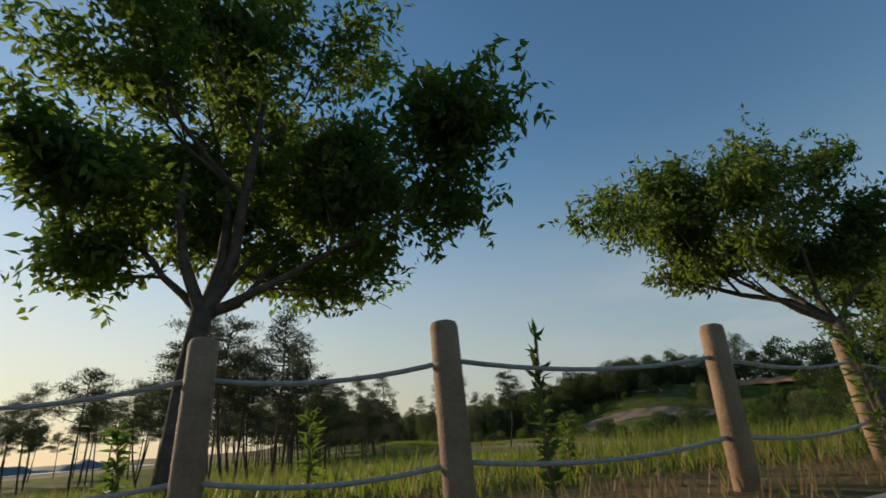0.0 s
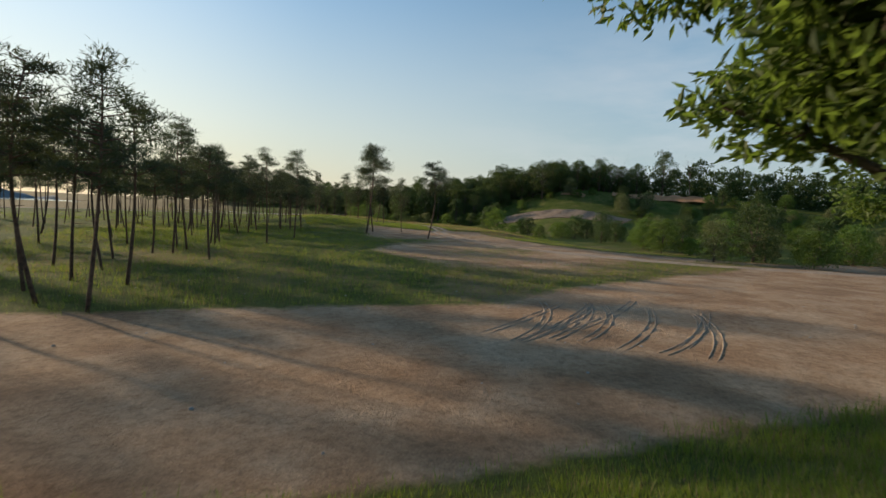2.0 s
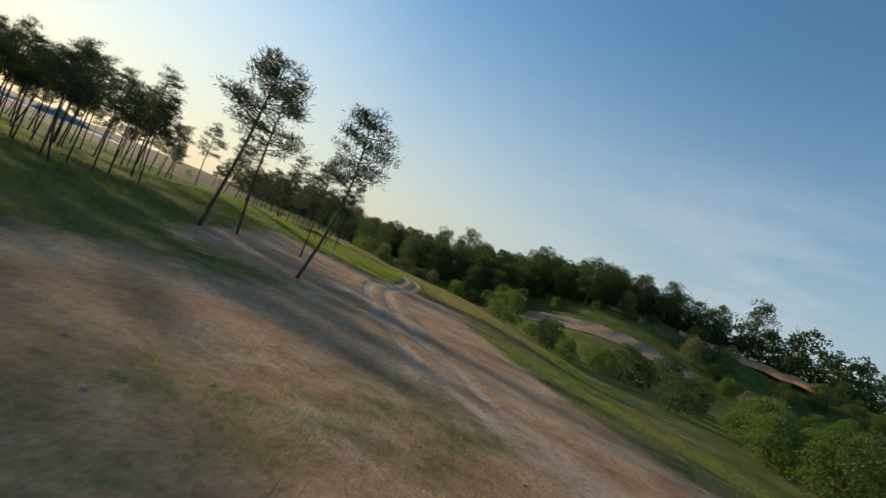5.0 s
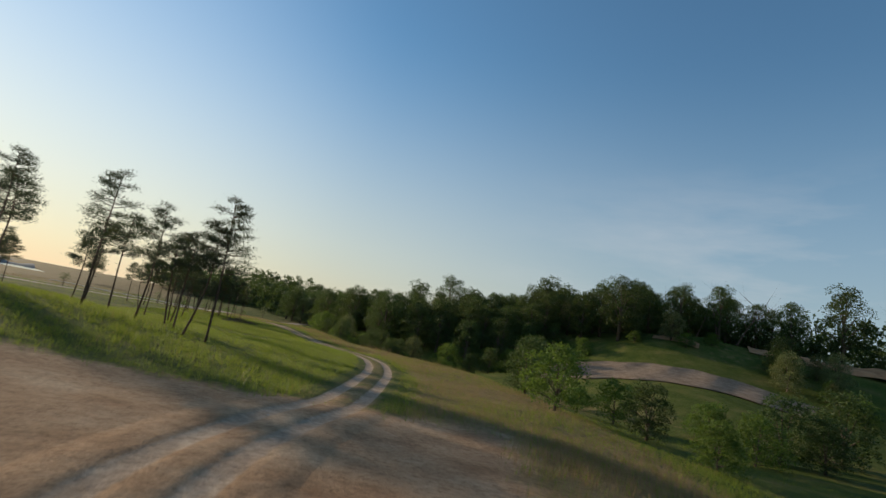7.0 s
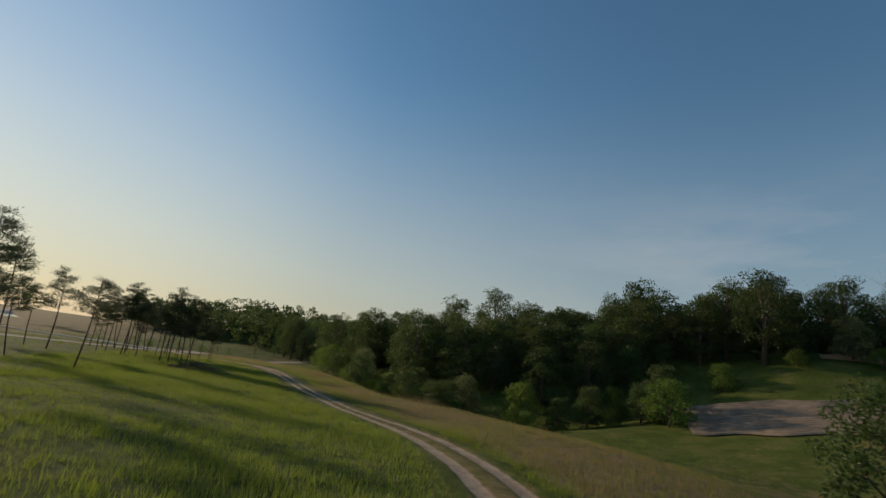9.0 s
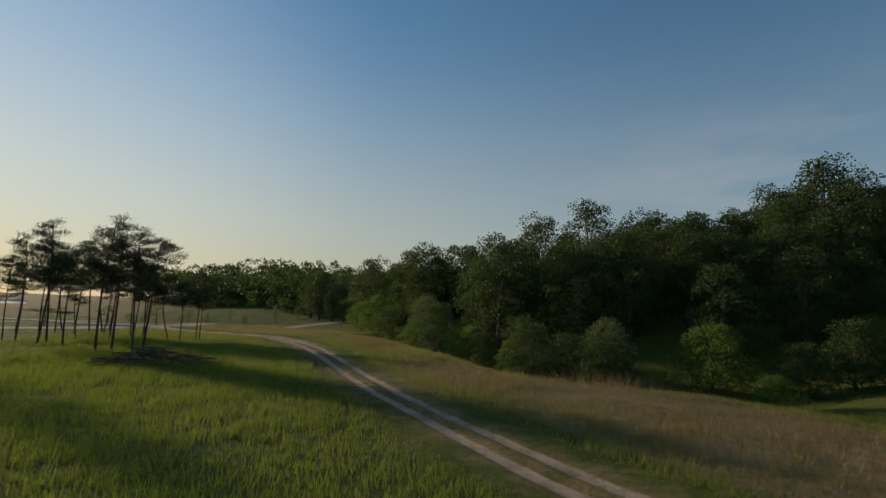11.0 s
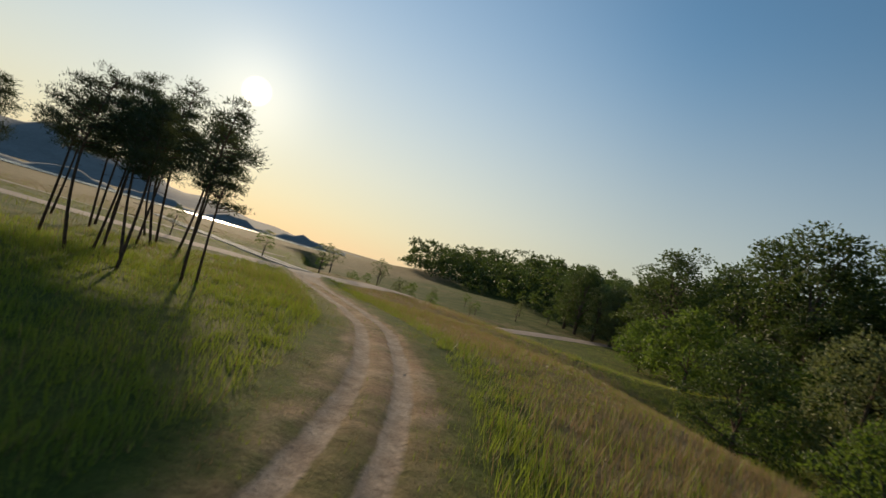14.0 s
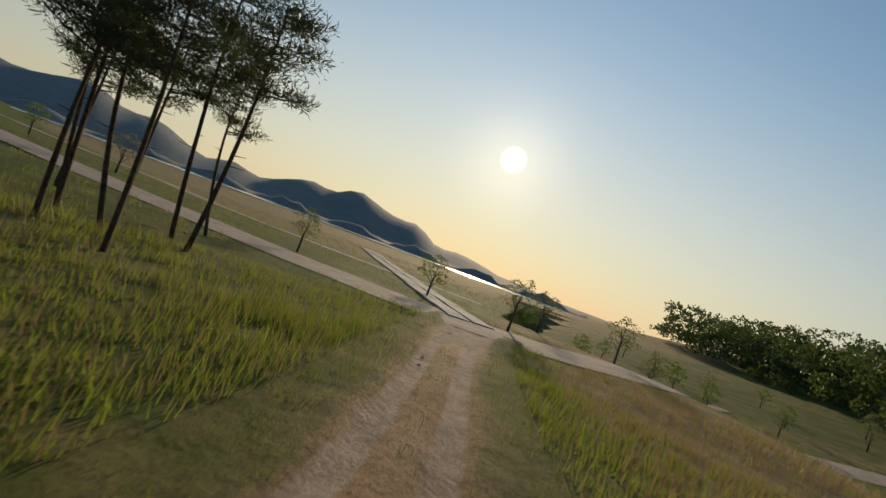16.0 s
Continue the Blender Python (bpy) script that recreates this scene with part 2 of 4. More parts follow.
M_CABLE = surface("black_cable", [(0.3, (0.02, 0.02, 0.02)), (0.7, (0.04, 0.04, 0.04))], 30.0, 0.6, 0.0, 80.0)


def water_material():
    m, n, l = mat_base("river_water")
    p = n.new("ShaderNodeBsdfPrincipled")
    p.inputs["Base Color"].default_value = (0.10, 0.13, 0.14, 1)
    p.inputs["Roughness"].default_value = 0.16
    b = n.new("ShaderNodeBump")
    b.inputs["Strength"].default_value, b.inputs["Distance"].default_value = 0.25, 0.1
    l.new(noise_tex(n, l, 0.6, 4.0), b.inputs["Height"])
    l.new(b.outputs[0], p.inputs["Normal"])
    o = n.new("ShaderNodeOutputMaterial")
    l.new(p.outputs[0], o.inputs[0])
    return m


M_WATER = water_material()


# ---- mesh helpers ----
def mesh_from(name, verts, loops, sizes, mats, smooth=False):
    """A mesh from arrays: vertices, a flat corner list and the corner count of each face."""
    verts = np.asarray(verts, np.float32).reshape(-1, 3)
    loops = np.asarray(loops, np.int32).ravel()
    sizes = np.asarray(sizes, np.int32).ravel()
    me = bpy.data.meshes.new(name)
    me.vertices.add(len(verts))
    me.vertices.foreach_set("co", verts.ravel())
    me.loops.add(len(loops))
    me.loops.foreach_set("vertex_index", loops)
    me.polygons.add(len(sizes))
    me.polygons.foreach_set("loop_start", np.concatenate([[0], np.cumsum(sizes)[:-1]]).astype(np.int32))
    me.polygons.foreach_set("loop_total", sizes)
    me.polygons.foreach_set("use_smooth", np.full(len(sizes), smooth))
    me.update(calc_edges=True)
    for m in (mats if isinstance(mats, (list, tuple)) else [mats]):
        me.materials.append(m)
    return me


def part(name, me, parent, label=""):
    ob = new(name, me)
    ob.parent = parent
    return tagged(ob, label)


class Build:
    """Collects tubes, boxes and leaves for one mesh."""

    def __init__(self):
        self.v, self.f, self.s, self.count = [], [], [], 0

    def add(self, verts, faces):
        verts = np.asarray(verts, float).reshape(-1, 3)
        self.v.append(verts)
        for f in faces:
            self.f.extend(int(i) + self.count for i in f)
            self.s.append(len(f))
        self.count += len(verts)

    def tube(self, pts, radii, sides=6, cap=True):
        pts = [Vector([float(q) for q in p]) for p in pts]
        rings = []
        for i, p in enumerate(pts):
            d = (pts[min(i + 1, len(pts) - 1)] - pts[max(i - 1, 0)]).normalized()
            a = d.orthogonal().normalized()
            if abs(d.z) < 0.9:
                a = d.cross(Vector((0, 0, 1))).normalized()
            else:
                a = d.cross(Vector((1, 0, 0))).normalized()
            b = d.cross(a)
            r = float(radii[i])
            rings += [p + r * (math.cos(2 * math.pi * k / sides) * a + math.sin(2 * math.pi * k / sides) * b) for k in range(sides)]
        faces = []
        for i in range(len(pts) - 1):
            for k in range(sides):
                j = (k + 1) % sides
                faces.append((i * sides + k, i * sides + j, (i + 1) * sides + j, (i + 1) * sides + k))
        if cap:
            faces += [tuple(range(sides))[::-1], tuple((len(pts) - 1) * sides + k for k in range(sides))]
        self.add(rings, faces)

    def box(self, c, size, turn=None):
        x, y, z = (s / 2 for s in size)
        b = min(x, y, z) * 0.16
        vs = []
        for zz, ins in ((-z, b), (-z + b, 0), (z - b, 0), (z, b)):
            vs += [(-x + ins, -y + ins, zz), (x - ins, -y + ins, zz), (x - ins, y - ins, zz), (-x + ins, y - ins, zz)]
        m = turn or Matrix.Identity(3)
        vs = [m @ Vector(q) + Vector(c) for q in vs]
        fs = [(3, 2, 1, 0), (12, 13, 14, 15)]
        for r in range(3):
            for k in range(4):
                j = (k + 1) % 4
                fs.append((4 * r + k, 4 * r + j, 4 * r + 4 + j, 4 * r + 4 + k))
        self.add(vs, fs)

    def quads(self, verts):
        """Loose four-cornered leaves."""
        verts = np.asarray(verts, float).reshape(-1, 3)
        self.v.append(verts)
        self.f.extend(range(self.count, self.count + len(verts)))
        self.s.extend([4] * (len(verts) // 4))
        self.count += len(verts)

    def mesh(self, name, mat, smooth=False):
        return mesh_from(name, np.concatenate(self.v), self.f, self.s, mat, smooth)


def unit(rng, n):
    d = rng.normal(size=(n, 3))
    return d / np.linalg.norm(d, axis=1)[:, None]


def leaf_quads(rng, pos, length, width, droop=0.3, out=None):
    """Folded diamond leaves at the given places."""
    n = len(pos)
    d = unit(rng, n)
    if out is not None:
        d = d + out
    d[:, 2] -= droop
    d /= np.linalg.norm(d, axis=1)[:, None]
    s = np.cross(d, unit(rng, n))
    s /= np.linalg.norm(s, axis=1)[:, None] + 1e-9
    ln = length * rng.uniform(0.65, 1.3, n)[:, None]
    wd = width * rng.uniform(0.7, 1.25, n)[:, None]
    up = np.cross(s, d) * wd * 0.25
    a = pos
    b = pos + d * ln * 0.45 + s * wd * 0.5 + up
    c = pos + d * ln
    e = pos + d * ln * 0.45 - s * wd * 0.5 + up
    return np.stack([a, b, c, e], 1).reshape(-1, 3)


def smooth01(a, b, x):
    t = np.clip((x - a) / (b - a), 0, 1)
    return t * t * (3 - 2 * t)


# ---- the plan ----
TRACK = [(95, 22), (70, 25), (52, 29), (43, 33.2), (37.3, 37.6), (33.2, 41.5), (29.3, 45.8), (27.5, 49.5), (26.3, 54.5), (25.7, 60), (25.6, 67), (26.2, 74), (27.8, 80), (30.2, 85), (32.1, 92), (34.3, 101), (35.6, 110),
         (35.6, 117.5), (34.2, 124), (32.3, 129.5), (31.2, 133.5), (30.0, 138.7), (29.1, 143), (28.4, 148.5), (27.3, 154.3), (25.9, 158.6), (24.3, 161.9), (22.7, 164.8), (19.1, 169.3), (16.5, 172.2), (12.0, 177.3), (9.5, 181)]
ROAD = [(-60, 146), (-30, 159), (-7, 170), (2, 175), (7.5, 178.5), (10.5, 181.5), (12.2, 187), (13, 196), (16, 206), (24, 216), (36, 226)]


def smooth_line(pts):
    p = np.array(pts, float)
    for _ in range(2):
        q = np.empty((2 * len(p) - 2, 2))
        q[0::2], q[1::2] = 0.75 * p[:-1] + 0.25 * p[1:], 0.25 * p[:-1] + 0.75 * p[1:]
        p = np.vstack([p[:1], q, p[-1:]])
    return p


TRACK_LINE, ROAD_LINE = smooth_line(TRACK), smooth_line(ROAD)


def line_dist(line, x, y):
    """Distance to a line and the signed side (right of it positive)."""
    if x.size == 1:
        a, d = line[:-1], np.diff(line, axis=0)
        px, py = float(x.flat[0]) - a[:, 0], float(y.flat[0]) - a[:, 1]
        t = np.clip((px * d[:, 0] + py * d[:, 1]) / ((d ** 2).sum(1) + 1e-12), 0, 1)
        gap = np.hypot(px - t * d[:, 0], py - t * d[:, 1])
        k = int(gap.argmin())
        return np.full(x.shape, gap[k]), np.full(x.shape, np.sign(px[k] * d[k, 1] - py[k] * d[k, 0]) * gap[k])
    best, side = np.full(x.shape, 1e9), np.zeros(x.shape)
    for (ax, ay), (bx, by) in zip(line[:-1], line[1:]):
        dx, dy = bx - ax, by - ay
        L = dx * dx + dy * dy + 1e-12
        t = np.clip(((x - ax) * dx + (y - ay) * dy) / L, 0, 1)
        d = np.hypot(x - ax - t * dx, y - ay - t * dy)
        s = ((x - ax) * dy - (y - ay) * dx)
        near = d < best
        best = np.where(near, d, best)
        side = np.where(near, np.sign(s) * d, side)
    return best, side


RIDGE = [(18, 268, 2.4), (34, 225, 1.6), (44, 195, 2.2), (53, 180, 6.0), (66, 170, 9.4), (76, 163, 12.2), (92, 151, 16.0), (109, 136, 13.8), (122, 121, 13.8), (133, 105, 11.5), (142, 92, 9.5), (165, 45, 8.0), (185, 0, 5.0)]


def ridge_lift(x, y):
    """Rise of the ground towards the wooded ridge: steep in front, a long back."""
    best, out = np.full(x.shape, 1e9), np.zeros(x.shape)
    for (ax, ay, ah), (bx, by, bh) in zip(RIDGE[:-1], RIDGE[1:]):
        dx, dy = bx - ax, by - ay
        L = dx * dx + dy * dy
        t = np.clip(((x - ax) * dx + (y - ay) * dy) / L, 0, 1)
        d = np.hypot(x - ax - t * dx, y - ay - t * dy)
        behind = ((x - ax) * dy - (y - ay) * dx) < 0
        h = (ah + (bh - ah) * t) * np.where(behind, np.exp(-(d / 90) ** 2), np.exp(-(d / 17) ** 2) * 0.85 + 0.15 * np.exp(-(d / 34) ** 2))
        near = d < best
        best, out = np.where(near, d, best), np.where(near, h, out)
    return out


def wave(x, y, s, seed=0.0):
    """Smooth cheap noise about -1..1 with features of size s."""
    a = np.sin(x / s * 2.1 + seed) * np.cos(y / s * 1.7 - 0.6 * seed) + np.sin((x + y) / s * 1.13 + 2.3 * seed) + np.cos((x * 0.6 - y) / s * 1.9 + seed)
    return a / 3


def terrain(x, y, side=None, near=None):
    x, y = np.asarray(x, float), np.asarray(y, float)
    if side is None:
        near, side = line_dist(TRACK_LINE, x, y)
    z = -1.35 - 0.55 * smooth01(88, 140, y)
    z = z + 1.35 * (1 - smooth01(6.4, 11.8, y + 0.5 * wave(x, y, 6)))
    z = z + 0.32 * smooth01(2.4, 3.3, y) * (1 - smooth01(6.4, 11.0, y))
    z = z + 0.10 * wave(x, y, 9, 1.0) * smooth01(7, 14, y) + 0.035 * wave(x, y, 1.6, 2.0) * smooth01(5, 9, y)
    # the valley beside the track and the hills behind it
    z = z - 2.0 * smooth01(9, 24, side) * smooth01(78, 120, y) * (1 - smooth01(205, 260, y))
    z = z - 0.9 * smooth01(8, 20, side) * (1 - smooth01(78, 120, y)) * smooth01(26, 40, y)
    z = z - 2.2 * smooth01(5, 14, side) * smooth01(138, 150, y) * (1 - smooth01(172, 182, y))
    z = z + ridge_lift(x, y)
    z = z + 7.5 * np.exp(-((x - 15) / 55) ** 2 - ((y - 318) / 26) ** 2)
    z = z + 4.6 * np.exp(-((x - 81) / 18) ** 2 - ((y - 122) / 19) ** 2)
    # low rise under the pines west of the track
    z = z + 1.5 * np.exp(-((x - 12) / 9) ** 2 - ((y - 96) / 15) ** 2)
    z = z + 0.05 * smooth01(-1.8, -6, side) * smooth01(80, 90, y) * (1 - smooth01(170, 178, y))
    # meadow sinks gently to the river
    z = z - 2.5 * smooth01(20, 150, -(x - 5) + 0.0 * y) * smooth01(120, 180, y)
    return z


def ground_at(x, y):
    return float(terrain(np.array([x]), np.array([y]))[0])


def masks(x, y, near, side):
    w1, w2 = wave(x, y, 5, 3.0), wave(x, y, 13, 5.0)
    yard = smooth01(11.0, 12.6, y + 0.8 * w1) * (1 - smooth01(22.0, 25.0, y + 1.2 * w1 + 1.6 * w2 - 0.36 * np.maximum(0, x - 10))) * (1 - smooth01(60, 75, x))
    yard2 = smooth01(4, 9, x - 0.12 * y + 1.5 * w1) * (1 - smooth01(5.5, 9.5, side + w1)) * smooth01(31, 36, y) * (1 - smooth01(82, 88, y + 2 * w1))
    yard2 = yard2 * np.clip(0.50 + 0.45 * w2 + 0.38 * w1 + 0.32 * smooth01(35, 43, y) + 0.2 * smooth01(58, 72, y), 0, 1)
    rr, _ = line_dist(ROAD_LINE, x, y)
    dirt = np.maximum(np.maximum(yard, yard2), (0.55 - 0.22 * smooth01(84, 95, y) + 0.3 * smooth01(152, 162, y)) * np.exp(-(near / (1.3 - 0.45 * smooth01(157, 166, y))) ** 6) * smooth01(35, 50, y))
    dirt = np.maximum(dirt, 0.6 * np.exp(-(near / 2.6) ** 2) * (1 - smooth01(70, 90, y)) * smooth01(30, 34, y))
    dirt = np.maximum(dirt, np.exp(-(near / 1.0) ** 4) * smooth01(172, 179, y))
    gauge = 0.72 - 0.30 * smooth01(112, 136, y)
    rut = np.exp(-((near - gauge) / (gauge * 0.5)) ** 4) * smooth01(42, 52, y)
    rut = np.maximum(rut, np.exp(-(near / 1.7) ** 4) * (1 - smooth01(45, 60, y)) * smooth01(20, 26, x) * 0.8)
    rut = np.maximum(rut, 0.8 * np.exp(-(near / 1.0) ** 4) * smooth01(172, 178, y))
    dry = np.clip(0.35 + 0.5 * w2 + 0.3 * w1, 0, 1) * 0.6
    dry = np.maximum(dry, smooth01(1.5, 3.5, side) * (1 - smooth01(13, 17, side)) * (0.80 + 0.30 * w1) * smooth01(60, 80, y))
    dry = np.maximum(dry, smooth01(0, 40, -x + 8) * smooth01(165, 185, y))
    dry = np.maximum(dry, yard2 * 0.9)
    dry = np.maximum(dry, 0.55 * np.exp(-(near / 1.6) ** 4))
    dry = np.maximum(dry, smooth01(4, 9, x - 0.12 * y) * (1 - smooth01(5.5, 9.5, side)) * smooth01(20, 24, y) * (1 - smooth01(82, 88, y)) * (0.62 + 0.4 * w1))
    dry = np.maximum(dry, np.exp(-((y - 3.6) / 1.1) ** 2))
    green = (1 - smooth01(-2.5, -1.2, side)) * smooth01(78, 84, y) * (1 - smooth01(158, 172, y))
    dry = dry * (1 - 0.75 * green)
    return np.clip(dirt, 0, 1), np.clip(dry, 0, 1), np.clip(rut, 0, 1)


def spaced(lo, hi, step, far, grow=1.35):
    mid = list(np.arange(lo, hi + 1e-6, step))
    out, d, p = [], step, hi
    while p < far:
        d *= grow
        p += d
        out.append(p)
    low, d, p = [], step, lo
    while p > -far:
        d *= grow
        p -= d
        low.append(p)
    return np.array(low[::-1] + mid + out)


def build_ground():
    gx, gy = spaced(-42, 66, 0.32, 3200), spaced(-6, 198, 0.34, 3200)
    X, Y = np.meshgrid(gx, gy)
    near, side = line_dist(TRACK_LINE, X, Y)
    Z = terrain(X, Y, side, near)
    dirt, dry, rut = masks(X, Y, near, side)
    nx, ny = len(gx), len(gy)
    i = np.arange(nx * ny).reshape(ny, nx)
    quads = np.stack([i[:-1, :-1], i[:-1, 1:], i[1:, 1:], i[1:, :-1]], -1).reshape(-1)
    me = mesh_from("ground", np.stack([X, Y, Z], -1).reshape(-1, 3), quads, np.full(len(quads) // 4, 4), M_GROUND, True)
    for k, a in (("dirt", dirt), ("dry", dry), ("rut", rut)):
        me.attributes.new(k, "FLOAT", "POINT").data.foreach_set("value", a.ravel().astype(np.float32))
    return tagged(new("ground", me), "grassy meadow with bare reddish soil, dry straw and wheel ruts", "ground", kind="structure")


ground = build_ground()


def build_track():
    """The rutted wheel track: a finer strip of the same soil, bedded into the meadow."""
    p = TRACK_LINE
    seg = np.concatenate([[0], np.cumsum(np.hypot(*np.diff(p, axis=0).T))])
    u = np.arange(28, seg[-1], 0.22)
    p = np.column_stack([np.interp(u, seg, p[:, 0]), np.interp(u, seg, p[:, 1])])
    t = np.gradient(p, axis=0)
    t /= np.linalg.norm(t, axis=1)[:, None]
    c = np.linspace(-2.4, 2.4, 49)
    X = p[:, :1] + t[:, 1:] * c
    Y = p[:, 1:] - t[:, :1] * c
    near, side = line_dist(TRACK_LINE, X, Y)
    dirt, dry, rut = masks(X, Y, near, side)
    fade = 1 - smooth01(1.6, 2.35, np.abs(c))[None, :]
    Z = terrain(X, Y, side, near) + 0.075 * fade - 0.012 - 0.06 * rut * fade + 0.018 * wave(X, Y, 0.35, 2.0) * fade * (1 - rut)
    k = len(c)
    i = np.arange(X.size).reshape(-1, k)
    q = np.stack([i[:-1, :-1], i[:-1, 1:], i[1:, 1:], i[1:, :-1]], -1).reshape(-1)
    me = mesh_from("track", np.stack([X, Y, Z], -1).reshape(-1, 3), q, np.full(len(q) // 4, 4), M_GROUND, True)
    for key, a in (("dirt", dirt), ("dry", dry), ("rut", rut)):
        me.attributes.new(key, "FLOAT", "POINT").data.foreach_set("value", a.ravel().astype(np.float32))
    return tagged(new("track", me), "pale earth wheel track with a grassy middle strip", "track", kind="structure")


build_track()


# ---- road, kerb and fence by the start ----
def strip(name, line, half, lift, mat, label, category):
    p = np.array(line, float)
    t = np.gradient(p, axis=0)
    t /= np.linalg.norm(t, axis=1)[:, None]
    nrm = np.stack([t[:, 1], -t[:, 0]], 1)
    cols = np.linspace(-1, 1, 7)
    V = []
    for c in cols:
        q = p + nrm * c * half
        z = terrain(q[:, 0], q[:, 1]) + lift * (1 - 0.5 * c * c)
        V.append(np.column_stack([q, z]))
    V = np.stack(V, 1)
    k = len(cols)
    i = np.arange(len(p) * k).reshape(len(p), k)
    q = np.stack([i[:-1, :-1], i[:-1, 1:], i[1:, 1:], i[1:, :-1]], -1).reshape(-1)
    return tagged(new(name, mesh_from(name, V.reshape(-1, 3), q, np.full(len(q) // 4, 4), mat, True)), label, category, kind="structure")


strip("road", [(x, -2.2) for x in np.arange(-40, 60, 1.0)], 4.0, 0.05, M_ASPHALT, "worn grey asphalt lane beside the rope fence", "road")
strip("gravel_road", ROAD_LINE, 1.9, 0.06, M_ROADSOIL, "packed pale gravel lane crossing the meadow", "road")

FENCE = [(-7.9, 7.6), (-6.3, 6.6), (-4.7, 5.6), (-3.2, 4.75), (-1.75, 4.05), (-0.39, 3.54), (0.62, 3.32), (2.05, 3.56), (3.59, 4.13), (5.48, 4.91), (7.4, 5.68), (9.3, 6.4), (11.2, 7.05), (13.1, 7.6), (15.1, 8.0), (17.1, 8.3), (19.1, 8.5), (21.1, 8.6)]


def fence_y(x):
    return float(np.interp(x, [p[0] for p in FENCE], [p[1] for p in FENCE]))


kerb = tagged(new("kerb"), "weathered pale concrete kerb along the lane", "kerb", kind="structure")
kb = Build()
kb.box((0, 0, 0), (0.98, 0.22, 0.20))
kerb_mesh = kb.mesh("kerb_stone", M_STONE)
for i in range(40):
    o = part("kerb_stone", kerb_mesh, kerb)
    o.matrix_basis = pose(-14 + i, fence_y(-14 + i) - 0.62 + 0.02 * math.sin(i * 2.1), ground_at(-14 + i, fence_y(-14 + i) - 0.62) + 0.02, 0, 0, math.degrees(math.atan(fence_y(-13.5 + i) - fence_y(-14.5 + i))))

fence = tagged(new("rope_fence"), "low log-post fence with two sagging pale ropes", "fence")
pb = Build()
pb.tube([(0, 0, -0.3), (0, 0, 0.3), (0, 0, 0.55), (0, 0, 0.755), (0, 0, 0.775), (0, 0, 0.782)], [0.062, 0.062, 0.06, 0.059, 0.052, 0.036], 14)
post_mesh = pb.mesh("post", M_POST, True)
POSTS = []
for i, (x, y) in enumerate(FENCE):
    lean = 1.5 * math.sin(i * 2.4)
    POSTS.append((x, y, ground_at(x, y) + 0.0))
    o = part("post", post_mesh, fence, "round peeled log post")
    o.matrix_basis = pose(x, y, POSTS[-1][2], lean, 1.2 * math.cos(i * 1.9), 40 * i)
for hgt, sag in ((0.62, 0.05), (0.24, 0.05)):
    for a, b in zip(POSTS[:-1], POSTS[1:]):
        rb = Build()
        pts = []
        for k in range(11):
            u = k / 10
            pts.append((a[0] + (b[0] - a[0]) * u, a[1] + (b[1] - a[1]) * u, a[2] + (b[2] - a[2]) * u + hgt - sag * 4 * u * (1 - u)))
        rb.tube(pts, [0.011] * 11, 6)
        part("rope", rb.mesh("rope", M_ROPE, True), fence, "pale grey twisted rope")


# ---- trees ----
def limb_paths(rng, start, d, length, radius, levels, spread, up, tips, b, sides=7, kids=(2, 4)):
    """One bent limb as a tapered tube, with smaller limbs growing from it."""
    n = 4
    pts, p, dd = [Vector(start)], Vector(start), Vector(d).normalized()
    for k in range(n):
        dd = (dd + Vector(rng.normal(size=3)) * 0.16 + Vector((0, 0, up))).normalized()
        p = p + dd * length / n
        pts.append(p.copy())
    rad = [radius * (1 - 0.62 * k / n) for k in range(n + 1)]
    b.tube(pts, rad, sides, cap=False)
    if levels == 0:
        tips += [(pts[-1], dd), (pts[-2], dd), (pts[2], dd)]
        return
    for _ in range(int(rng.integers(kids[0], kids[1] + 1))):
        k = int(rng.integers(2, n + 1))
        side = Vector(rng.normal(size=3))
        side = (side - side.dot(dd) * dd).normalized()
        nd = (dd * (1 - spread) + side * spread + Vector((0, 0, 0.08))).normalized()
        nd.z = max(nd.z, 0.12)
        limb_paths(rng, pts[k], nd, length * rng.uniform(0.55, 0.8), rad[k] * 0.62, levels - 1, spread, up, tips, b, max(4, sides - 2), kids)
    tips.append((pts[-1], dd))


